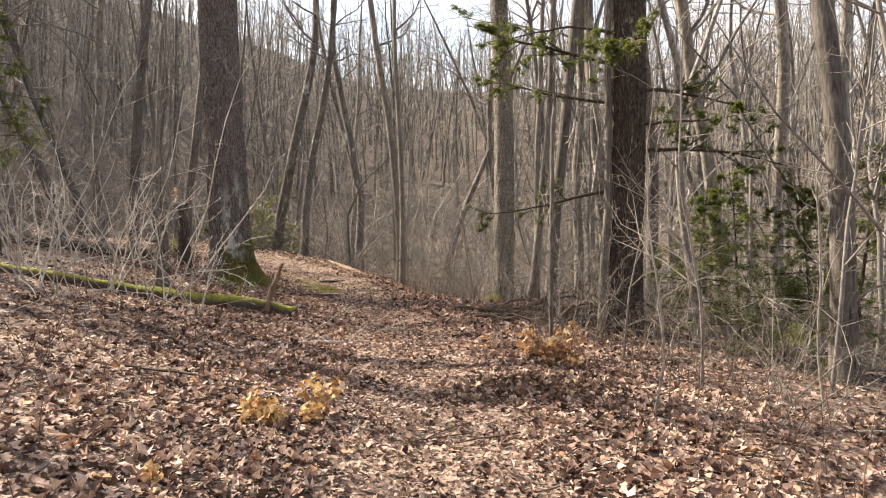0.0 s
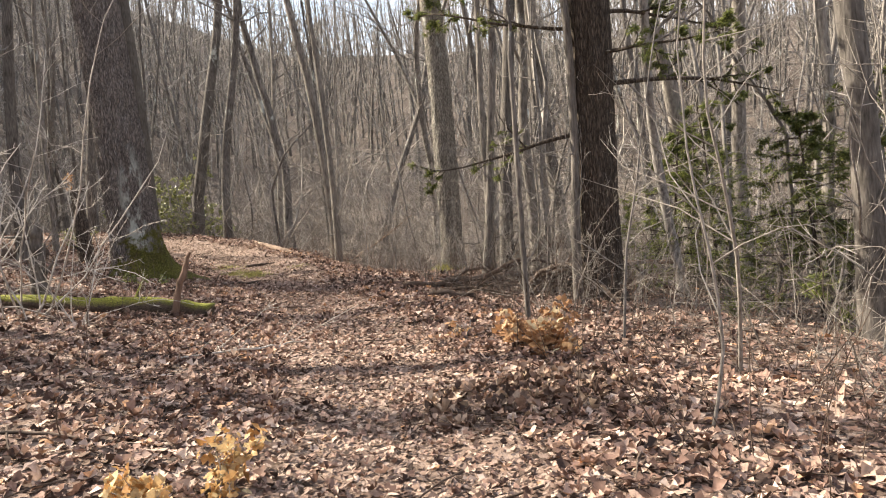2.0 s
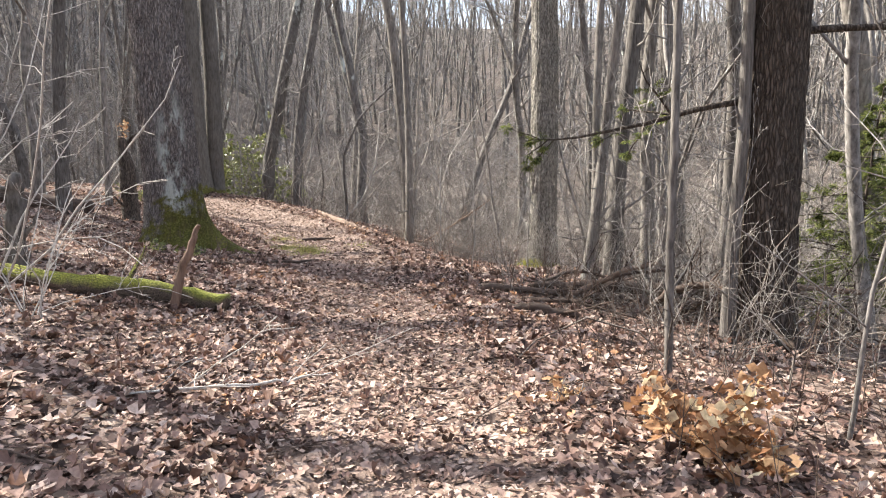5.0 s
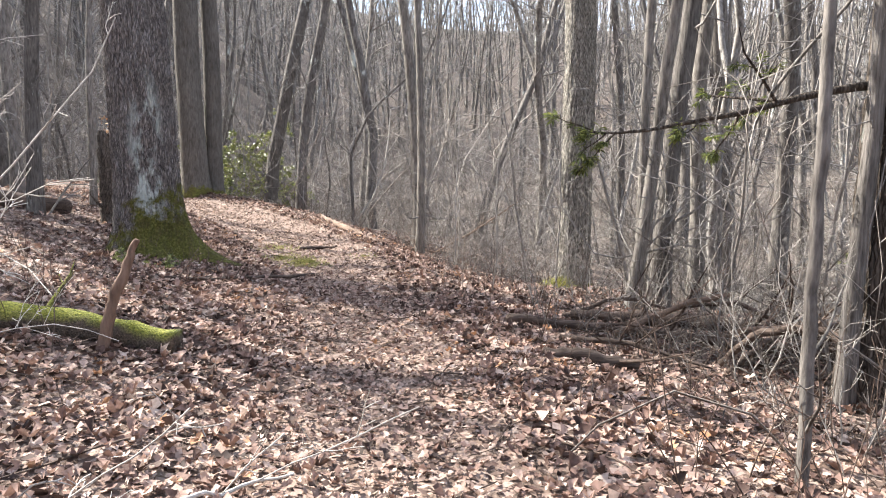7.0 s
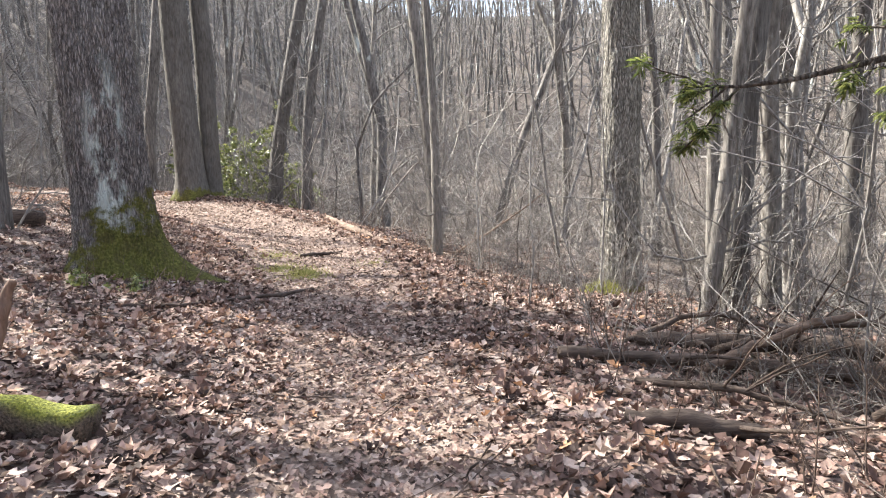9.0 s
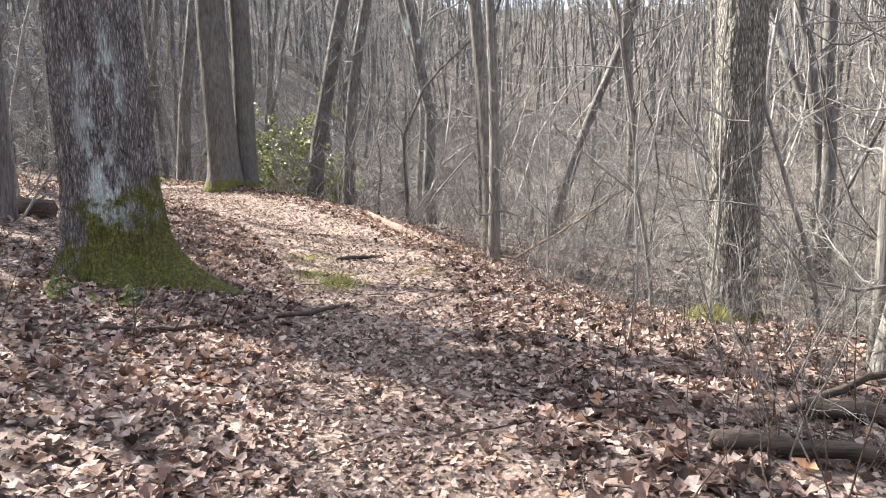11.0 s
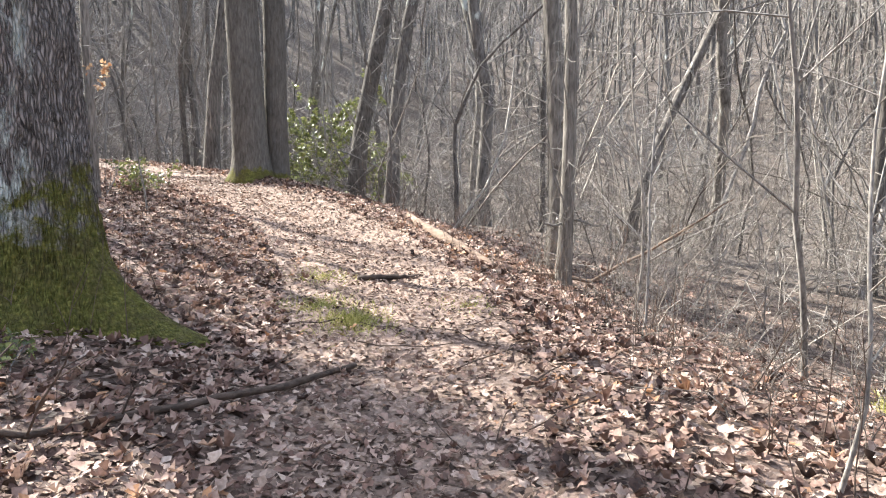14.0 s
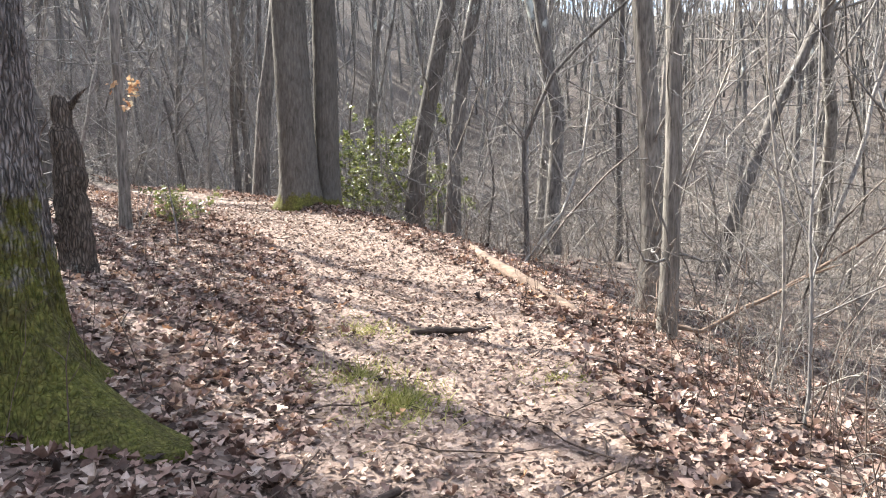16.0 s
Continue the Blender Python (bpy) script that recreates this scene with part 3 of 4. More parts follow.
for _ in range(34):
    x = fill.uniform(-34, -11.5)
    y = fill.uniform(max(14, -0.9 * x), 50)
    if abs(float(across(x, y)) if y < 31 else 9) > 2.5:
        put(tall[fill.randrange(8)], x, y, fill.uniform(0.75, 1.1), fill.uniform(0, 6.3), fill.uniform(0.45, 0.9))
count = 0
while count < 110:
    x, y = fill.uniform(-24, 26), fill.uniform(10, 52)
    u = float(across(x, y)) if y < 31 else 9
    if -7 < u < (4.4 if y < 23 else 2.6) or abs(x) > 4 + 0.75 * y or (y < 20 and u < 0):
        continue
    put(poles[fill.randrange(4)], x, y, fill.uniform(0.8, 1.3), fill.uniform(0, 6.3), fill.uniform(0.7, 1.2), tip=(fill.gauss(0, 0.06), fill.gauss(0, 0.06)), label="thin crooked young tree without leaves")
    count += 1
for t in tall + poles:
    discard(t)


# ---- saplings and brush ----
def sapling(seed, height, dia, kids, lean=0.1, mat=None, name="sapling"):
    rng = np.random.default_rng(seed)
    root = thing(name, (0, 0, 0), "thin bare sapling with crooked grey twigs", "sapling", "saplings of the understory")
    axis = limb(rng, (0, 0, -0.1), (rng.normal(0, lean), rng.normal(0, lean), 1), height, 12, 0.07, 0.05)
    tb = Tubes()
    tb.tube(axis, np.linspace(dia / 2, 0.003, 13), 6)
    tb.make("stem", mat or TWIG, root)
    br = Tubes()
    ramify(br, rng, axis, dia / 2, 0.003, kids, len(kids), 0.34, 4, 35, 75, 0.18, 0.05, 0.2, 0.0024)
    br.make("crown", mat or TWIG, root)
    return root


def brush(seed, height, stems, mat, name="shrub", thick=1.0, arch=0.35, kids=(7, 3)):
    """A leafless shrub, one mesh."""
    rng = np.random.default_rng(seed)
    tb = Tubes()
    for _ in range(stems):
        s = np.array((*rng.normal(0, 0.2, 2), -0.05))
        q = limb(rng, s, (rng.normal(0, arch), rng.normal(0, arch), 1), height * rng.uniform(0.5, 1.1), 7, 0.14, rng.uniform(-0.08, 0.05))
        ra = rng.uniform(0.003, 0.007) * thick
        tb.tube(q, np.linspace(ra, 0.002 * thick, 8), 4)
        ramify(tb, rng, q, ra, 0.0022 * thick, kids, 2, 0.42, 3, 25, 70, 0.25, 0.03, 0.22, 0.0018 * thick)
    return tagged(tb.make(name, mat), "leafless shrub of many thin arching stems", "shrub", "leafless brush beside the path")


young = [sapling(60 + k, (3.2, 4.5, 6.0, 2.4, 5.2, 7.5)[k], (0.022, 0.032, 0.05, 0.018, 0.04, 0.07)[k], ((9, 4), (12, 5), (14, 5), (8, 4), (12, 5), (14, 6))[k], mat=PALE_TWIG if k in (1, 2) else None) for k in range(6)]
bushes = [brush(80 + k, (1.3, 1.8, 2.3, 0.8, 1.6)[k], (8, 9, 9, 8, 9)[k], TWIG if k % 2 else PALE_TWIG) for k in range(5)]
# saplings near the path: kind, x, y, scale, turn
near_young = [(2, 2.66, 7.2, 0.75, 0.3), (1, 1.72, 5.8, 0.8, 1.2), (4, 2.2, 8.6, 0.8, 2.0), (1, 0.13, 15.8, 0.8, 0.5), (4, -0.46, 19.1, 0.8, 4.0), 
              (1, 3.6, 6.6, 0.9, 3.0), (5, 4.2, 7.6, 0.8, 1.0), (0, 2.1, 12.6, 0.9, 5.0), (2, 2.6, 14.2, 0.9, 0.9), (3, 0.7, 15.0, 0.8, 2.6)]
for k, x, y, s, b in near_young:
    put(young[k], x, y, s, b)
fill = random.Random(8)
count = 0
while count < 170:
    x, y = fill.uniform(-22, 24), fill.uniform(2, 52)
    u = float(across(x, y)) if y < 30 else 9.0
    if -6.5 < u < 2.6 or (u > 0 and y < 14 and u < 2.8) or (y < 12 and abs(x) > 12) or (u < 0 and y < 16 and u > -6.0):
        continue
    put(young[fill.randrange(6)], x, y, fill.uniform(0.7, 1.3), fill.uniform(0, 6.3), tip=(fill.gauss(0, 0.08), fill.gauss(0, 0.08)))
    count += 1
count = 0
while count < 55:
    x, y = fill.uniform(-12, 6), fill.uniform(2, 27)
    u = float(across(x, y)) if y < 31 else 9.0
    lo = np.interp(y, (2, 7, 10, 13, 16, 20, 24), (3.2, 2.5, 2.0, 1.9, 1.8, 2.1, 2.0))
    if (-7.5 if y < 27 else -3.5) < u < lo or (y < 8 and abs(x) > 10):
        continue
    put(bushes[fill.randrange(5)], x, y, fill.uniform(0.7, 1.25), fill.uniform(0, 6.3))
    count += 1
arching = brush(95, 4.0, 9, SUN_TWIG, thick=2.4, arch=0.62, kids=(5, 3))
for x, y, sc, b in ((-4.3, 10.7, 1.0, 0), (-5.3, 11.3, 0.95, 1.7), (-6.2, 10.6, 1.0, 3.1), (-5.2, 9.6, 0.8, 4.2), (-7.4, 12.6, 1.0, 0.6), (-3.6, 10.2, 0.5, 2.4)):
    put(arching, x, y, sc, b, label="tall leafless shrub with pale arching twigs")
bushes.append(arching)
for t in young + bushes:
    discard(t)


def lines(rng, start, way, length, segs, wander, rise):
    """Many wandering lines at once."""
    p, d = [start], way / (np.linalg.norm(way, axis=1)[:, None] + 1e-9)
    for _ in range(segs):
        d = d + rng.normal(0, wander, d.shape)
        d[:, 2] += rise
        d = d / (np.linalg.norm(d, axis=1)[:, None] + 1e-9)
        p.append(p[-1] + d * (length / segs)[:, None])
    return np.stack(p, 1)


def offshoots(rng, p, each, ratio, low, high, first=0.2):
    """Where side twigs of many lines start, the way they go, and how long they are."""
    n, k, _ = p.shape
    idx = np.repeat(np.arange(n), each)
    f = rng.uniform(first, 0.98, len(idx))
    x = f * (k - 1)
    i = np.minimum(x.astype(int), k - 2)
    at = p[idx, i] + (p[idx, i + 1] - p[idx, i]) * (x - i)[:, None]
    t = p[idx, i + 1] - p[idx, i]
    t = t / (np.linalg.norm(t, axis=1)[:, None] + 1e-9)
    side = np.cross(t, rng.normal(0, 1, t.shape))
    side = side / (np.linalg.norm(side, axis=1)[:, None] + 1e-9)
    a = np.radians(rng.uniform(low, high, len(idx)))[:, None]
    total = np.linalg.norm(np.diff(p, axis=1), axis=2).sum(1)[idx]
    return at, t * np.cos(a) + side * np.sin(a), total * ratio * rng.uniform(0.5, 1.1, len(idx)) * (1.2 - 0.7 * f), idx


class Many:
    """Gathers batches of thin tubes into one mesh."""

    def __init__(self):
        self.v, self.f, self.n = [], [], 0

    def add(self, p, r0, r1, sides=3):
        n, k, _ = p.shape
        r = r0[:, None] + (r1 - r0)[:, None] * np.linspace(0, 1, k)[None]
        t = np.gradient(p, axis=1)
        u = np.cross(t, (0.31, 0.94, 0.11))
        u /= np.linalg.norm(u, axis=2)[:, :, None] + 1e-9
        w = np.cross(t, u)
        w /= np.linalg.norm(w, axis=2)[:, :, None] + 1e-9
        a = np.arange(sides) * 2 * np.pi / sides
        ring = p[:, :, None] + r[:, :, None, None] * (np.cos(a)[:, None] * u[:, :, None] + np.sin(a)[:, None] * w[:, :, None])
        i = np.arange(k - 1)[:, None] * sides + np.arange(sides)[None]
        j = np.arange(k - 1)[:, None] * sides + (np.arange(sides)[None] + 1) % sides
        f = np.stack([i, j, j + sides, i + sides], -1).reshape(1, -1, 4)
        self.f.append((f + (np.arange(n) * k * sides)[:, None, None]).reshape(-1, 4) + self.n)
        self.v.append(ring.reshape(-1, 3))
        self.n += n * k * sides

    def make(self, name, mat, label, category):
        return tagged(build(name, np.concatenate(self.v), np.concatenate(self.f), mat), label, category, kind="stuff")


def far_woods(number):
    """Distant leafless woods, too many to count."""
    rng = np.random.default_rng(3)
    r, a = 56 + 100 * rng.random(number), rng.uniform(-1.2, 1.2, number)
    x, y = r * np.sin(a), 12 + r * np.cos(a)
    up = np.zeros((number, 3))
    up[:, :2], up[:, 2] = rng.normal(0, 0.05, (number, 2)), 1
    hgt = rng.uniform(11, 20, number)
    p = lines(rng, np.stack([x, y, land(x, y) - 0.4], -1), up, hgt, 5, 0.07, 0.03)
    m = Many()
    ra = rng.uniform(0.08, 0.19, number)
    m.add(p, ra, ra * 0.15, 4)
    at, way, ln, idx = offshoots(rng, p, 9, 0.27, 20, 65, 0.15)
    q = lines(rng, at, way, ln, 2, 0.2, 0.1)
    t = Many()
    t.add(q, ra[idx] * 0.35, ra[idx] * 0.1)
    at, way, ln, _ = offshoots(rng, q, 2, 0.66, 20, 70, 0.2)
    t.add(lines(rng, at, way, ln, 1, 0.1, 0.05), np.full(len(ln), 0.028), np.full(len(ln), 0.016))
    t.make("far_branches", TWIG, "bare branches of the distant leafless woods", "woods")
    m.make("far_woods", BARK_GREY, "distant leafless woods covering the far hillside", "woods")


def thicket(m, seed, number, reach, tall_by, fat, kids, bow=0.24):
    """Brush under the trees: crooked arching stems and twigs past counting."""
    rng = np.random.default_rng(seed)
    k = number * 12
    x, y = rng.uniform(-38, 38, k), 2 + 66 * rng.random(k)
    clump = np.sin(0.9 * x + 0.5 * y) * np.sin(0.7 * y - 0.4 * x + 2) + rng.normal(0, 0.4, k)
    u = np.where(y < 31, across(x, y), 9.0)
    edge = np.interp(y, (2, 7, 10, 13, 16, 20, 24, 30), (3.2, 2.3, 1.9, 1.8, 1.7, 1.9, 1.8, 2.0))
    d = np.hypot(x + 0.5, np.maximum(y - 9, 0))
    fits = ((u > edge + rng.exponential(0.3, k)) | (u < -7.5)) & (clump > -0.25) & (np.abs(x) < 4 + 0.72 * y) & (d > reach[0]) & (d < reach[1])
    x, y = x[fits][:number], y[fits][:number]
    n = len(x)
    up = np.stack([*rng.normal(0, 0.5, (2, n)), np.ones(n)], -1)
    hgt = rng.gamma(2.2, 0.5, n) * tall_by + 0.4
    hgt = np.where((x > -0.5) & (x < 2.3) & (y > 12.5) & (y < 18.5), np.minimum(hgt, 0.75), hgt)
    p = lines(rng, np.stack([x, y, land(x, y) - 0.04], -1), up, hgt, 6, bow, rng.normal(-0.02, 0.09, n))
    ra = (0.003 + 0.0022 * hgt) * rng.uniform(0.5, 1.3, n) * (0.6 + 0.4 * fat)
    m.add(p, ra, ra * 0.3)
    at, way, ln, idx = offshoots(rng, p, kids, 0.42, 30, 95, 0.15)
    q = lines(rng, at, way, ln, 3, 0.38, 0.02)
    thin = np.minimum(0.0024 * fat * rng.uniform(0.7, 1.4, len(ln)), ra[idx])
    m.add(q, thin, thin * 0.6)
    at, way, ln, j = offshoots(rng, q, 2, 0.6, 30, 85, 0.2)
    m.add(lines(rng, at, way, ln, 1, 0.2, 0.0), thin[j] * 0.75, thin[j] * 0.5)


far_woods(2100)
# Brush in two colours: dark paints its shaded mass, pale its sunlit twigs
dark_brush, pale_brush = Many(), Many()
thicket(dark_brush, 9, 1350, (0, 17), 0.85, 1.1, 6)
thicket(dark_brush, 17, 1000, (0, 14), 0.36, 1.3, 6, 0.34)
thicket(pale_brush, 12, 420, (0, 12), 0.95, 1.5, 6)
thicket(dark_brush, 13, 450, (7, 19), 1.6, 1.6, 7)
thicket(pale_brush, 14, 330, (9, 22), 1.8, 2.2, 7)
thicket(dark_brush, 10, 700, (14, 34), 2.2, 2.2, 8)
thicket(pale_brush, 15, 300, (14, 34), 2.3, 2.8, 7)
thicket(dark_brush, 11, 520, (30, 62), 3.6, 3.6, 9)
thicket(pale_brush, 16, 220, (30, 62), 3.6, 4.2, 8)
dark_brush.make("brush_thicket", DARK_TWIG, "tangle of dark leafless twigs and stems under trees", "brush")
pale_brush.make("brush_thicket", PALE_TWIG, "tangle of leafless twigs coloured pale as if sunlit", "brush")


# ---- leaves on the ground ----
def leaf_mesh(rng, place, size, turn, tilt, curl):
    """Vertices and triangles of many lobed, curled leaves at once."""
    n = len(place)
    mid = np.array([(0, t) for t in (-0.5, -0.16, 0.18, 0.5)])
    out = np.array([(0.29, -0.24), (0.10, -0.03), (0.33, 0.2)])
    base = np.concatenate([mid, out, out * (-1, 1)])
    half = [(0, 4, 1), (1, 4, 5), (1, 5, 2), (2, 5, 6), (2, 6, 3)]
    tri = np.array(half + [(c + 3 * (c > 3), b + 3 * (b > 3), a) for a, b, c in half])
    p = np.repeat(base[None], n, 0) * (1 + rng.normal(0, 0.18, (n, 10, 2)))
    z = curl[:, None] * (np.abs(p[:, :, 0]) * 1.1 + 0.9 * p[:, :, 1] ** 2) + rng.normal(0, 0.035, (n, 10))
    v = np.concatenate([p, z[:, :, None]], -1) * size[:, None, None]
    for ang, (i, j) in ((tilt[:, 0], (1, 2)), (tilt[:, 1], (0, 2)), (turn, (0, 1))):
        c, s = np.cos(ang)[:, None], np.sin(ang)[:, None]
        a, b = v[:, :, i].copy(), v[:, :, j].copy()
        v[:, :, i], v[:, :, j] = c * a - s * b, s * a + c * b
    v = v + place[:, None]
    f = (np.arange(n)[:, None, None] * 10 + tri[None]).reshape(-1, 3)
    return v.reshape(-1, 3), f


def leaf_litter(number):
    rng = np.random.default_rng(77)
    y = 0.4 + 31.6 * rng.random(number) ** 1.15
    u = np.where(rng.random(number) < 0.7, rng.normal(-0.3, 2.3, number), rng.normal(-0.5, 4.6, number))
    x = np.interp(y, PATH_Y, PATH_X) + u
    worn = (np.abs(u) < np.interp(y, (15, 20), (0.7, 1.15))) & (rng.random(number) < np.interp(y, (6, 10, 15, 18), (0.45, 0.3, 0.35, 0.9)))
    x, y = x[~worn], y[~worn]
    n = len(x)
    size = rng.uniform(0.045, 0.12, n) * np.where(np.abs(x - np.interp(y, PATH_Y, PATH_X)) < 0.75, 0.72, 1)
    place = np.stack([x, y, land(x, y) + rng.uniform(0.006, 0.035, n)], -1)
    v, f = leaf_mesh(rng, place, size, rng.uniform(0, 6.3, n), rng.normal(0, 0.32, (n, 2)), rng.normal(0.25, 0.6, n))
    ob = build("leaf_litter", v, f, LITTER)
    # broken scraps between the whole leaves, thickest on the trodden path
    k = 70000
    y = 1.0 + 27 * rng.random(k) ** 1.1
    u = np.where(rng.random(k) < 0.6, rng.normal(0, 0.9, k), rng.normal(-0.3, 2.6, k))
    x = np.interp(y, PATH_Y, PATH_X) + u
    w = rng.uniform(0.012, 0.034, k)[:, None]
    a = rng.uniform(0, 6.3, k)
    along = np.stack([np.cos(a), np.sin(a), rng.normal(0, 0.35, k)], -1) * w
    side = np.stack([-np.sin(a), np.cos(a), rng.normal(0, 0.5, k)], -1) * w * rng.uniform(0.3, 0.8, (k, 1))
    c = np.stack([x, y, land(x, y) + rng.uniform(0.004, 0.022, k)], -1)
    v = np.stack([c - along, c + side, c + along * rng.uniform(0.6, 1.3, (k, 1)), c - side * rng.uniform(0.4, 1.2, (k, 1))], 1)
    scraps = build("leaf_scraps", v.reshape(-1, 3), np.arange(4 * k).reshape(-1, 4), SCRAPS)
    tagged(scraps, "broken scraps of dead leaves trodden into the path", "leaf litter", kind="stuff")
    tagged(ob, "brown curled dead oak leaves covering the ground", "leaf litter", kind="stuff")


leaf_litter(90000)


# ---- fallen wood ----
def log_along(name, pts, radii, mat, label, category="log", sides=18, seed=0, stubs=0, knobby=0.035):
    """A fallen trunk or branch along a line of places, with sawn or broken ends and stubs."""
    rng = np.random.default_rng(seed)
    c = Vector(pts[0])
    root = thing(name, c, label, category)
    p = np.array(pts, float) - np.array(c)
    t = np.linspace(0, 1, len(p))
    tt = np.linspace(0, 1, 5 * len(p))
    q = np.stack([np.interp(tt, t, p[:, k]) for k in range(3)], -1) + rng.normal(0, 0.006, (len(tt), 3))
    r = np.interp(tt, t, radii) * (1 + rng.normal(0, knobby, len(tt)))
    r2 = np.concatenate([[r[0] * 0.05], r, [r[-1] * 0.05]])
    way0, way1 = unit(q[0] - q[1]), unit(q[-1] - q[-2])
    q2 = np.concatenate([[q[0] + way0 * 0.01], q, [q[-1] + way1 * 0.01]])
    tb = Tubes()
    tb.tube(q2, r2, sides)
    v = np.concatenate(tb.v)
    v += rng.normal(0, 0.022 * max(radii), v.shape)
    lump = np.sin(v @ np.array((9.0, 4.0, 7.0)) + seed) * np.sin(v @ np.array((-5.0, 8.0, 11.0)) + 2 * seed)
    v[:, 2] += 0.22 * max(radii) * lump
    build("body", v, np.concatenate(tb.f), mat, root)
    for _ in range(stubs):
        sb = Tubes()
        k = int(rng.integers(2, len(q) - 2))
        w = aside(rng, unit(q[k + 1] - q[k]), 40, 80)
        w[2] = abs(w[2]) + 0.2
        g = limb(rng, q[k], w, rng.uniform(0.25, 0.9), 5, 0.12, 0.02)
        sb.tube(g, np.linspace(max(radii) * 0.3, 0.004, 6), 6)
        ramify(sb, rng, g, max(radii) * 0.25, 0.004, (3, 2), 2, 0.5, 4, thinnest=0.003)
        sb.make("stub", mat, root)
    return root


def on(x, y, up=0.0):
    return (x, y, float(land(x, y)) + up)


log_along("mossy_log", [on(-7.6, 11.6, 0.10), on(-5.6, 11.5, 0.09), on(-4.0, 11.5, 0.08), on(-3.1, 11.55, 0.08), on(-2.42, 11.65, 0.085)], (0.10, 0.10, 0.10, 0.11, 0.115), MOSSY, "fallen log covered in bright green moss", seed=1, stubs=2)
log_along("broken_stake", [on(-2.85, 11.3, -0.05), on(-2.77, 11.32, 0.35), on(-2.66, 11.35, 0.66), on(-2.58, 11.36, 0.87)], (0.05, 0.043, 0.038, 0.02), RED_WOOD, "leaning broken stake of split reddish wood", "dead wood", 9, 2)
log_along("fallen_log", [on(0.22, 13.4, 0.07), on(0.9, 13.5, 0.07), on(1.7, 13.4, 0.09), on(2.6, 13.1, 0.12), on(3.8, 12.7, 0.15)], (0.048, 0.05, 0.05, 0.06, 0.07), DEAD_LOG, "dark fallen trunk lying among brush", seed=3, stubs=5)
log_along("fallen_branch", [on(0.45, 11.95, 0.04), on(0.8, 11.93, 0.06), on(1.2, 11.9, 0.05)], (0.05, 0.06, 0.04), DEAD_LOG, "short dark rotten branch on leaves", "branch", 10, 4, 1)
log_along("barkless_log", [on(-3.8, 23.55, 0.0), on(-3.4, 22.85, 0.015), on(-2.8, 22.05, 0.02), on(-2.1, 21.15, 0.0)], (0.07, 0.08, 0.08, 0.055), BARE_LOG, "barkless tan log edging the path", seed=5)
log_along("fallen_branch", [on(-4.0, 14.9, 0.03), on(-3.5, 15.15, 0.04), on(-3.05, 15.9, 0.05), on(-2.8, 16.5, 0.05), on(-2.58, 17.15, 0.03)], (0.018, 0.02, 0.022, 0.024, 0.02), DEAD_LOG, "long thin fallen branch on leaves", "branch", 8, 6, 3)
log_along("fallen_branch", [on(-2.05, 21.35, 0.02), on(-1.5, 21.7, 0.05), on(-0.9, 21.9, 0.16), on(0.0, 22.1, 0.95), on(0.9, 22.3, 1.75)], (0.03, 0.028, 0.024, 0.02, 0.01), BARE_LOG, "long pale fallen branch sloping over a bank", "branch", 8, 56, 4)
log_along("fallen_branch", [on(-2.15, 8.8, 0.03), on(-1.75, 8.98, 0.06), on(-1.4, 9.2, 0.07), on(-1.0, 9.6, 0.03)], (0.006, 0.011, 0.012, 0.006), SUN_TWIG, "thin pale fallen branch on leaves", "branch", 6, 58, 6)
log_along("fallen_branch", [on(-3.1, 6.35, 0.03), on(-2.4, 6.3, 0.05), on(-1.75, 6.15, 0.03)], (0.009, 0.012, 0.008), DEAD_LOG, "thin dark fallen stick on leaves", "branch", 6, 59, 1)
log_along("rotten_log", [on(-13, 20.9, 0.12), on(-10.8, 21.0, 0.12), on(-8.6, 20.8, 0.1)], (0.16, 0.18, 0.19), DEAD_LOG, "dark rotten log on the slope", seed=7)
log_along("dead_stump", [on(-4.75, 11.9, -0.05), on(-4.74, 11.9, 0.4), on(-4.72, 11.92, 0.8), on(-4.7, 11.9, 1.1)], (0.13, 0.10, 0.085, 0.06), BARK_GREY, "broken grey stub of a dead tree", "stump", 14, 8, 4, 0.12)
log_along("dead_snag", [on(1.5, 9.75, -0.05), on(1.5, 9.78, 1.0), on(1.51, 9.8, 2.0), on(1.52, 9.85, 2.9), on(1.55, 9.9, 3.9)], (0.034, 0.031, 0.03, 0.026, 0.012), BARK_GREY, "thin grey dead standing trunk", "dead tree", 10, 9, 3)
log_along("broken_snag", [on(-7.4, 20.3, -0.1), on(-7.43, 20.3, 0.6), on(-7.46, 20.3, 1.2), on(-7.55, 20.3, 1.8)], (0.21, 0.17, 0.15, 0.07), BARK_DARK, "broken-off rotten trunk on the slope", "stump", 18, 11, 2, 0.12)
for k, (x0, y0, x1, y1, up) in enumerate(((1.5, 13.9, 3.4, 12.4, 0.5), (2.0, 12.2, 3.6, 13.4, 0.35), (0.9, 14.3, 2.7, 14.9, 0.25), (2.4, 12.6, 4.4, 12.0, 0.6), (0.7, 12.9, 1.9, 12.3, 0.12))):
    mid = ((x0 + x1) / 2, (y0 + y1) / 2)
    log_along("fallen_branch", [on(x0, y0, 0.02), on(x0 * 0.7 + x1 * 0.3, y0 * 0.7 + y1 * 0.3, up * 0.8), on(*mid, up), on(x1, y1, 0.05)], (0.03, 0.027, 0.022, 0.01), DEAD_LOG, "bent fallen branch in a brush pile", "branch", 7, 30 + k, 4)


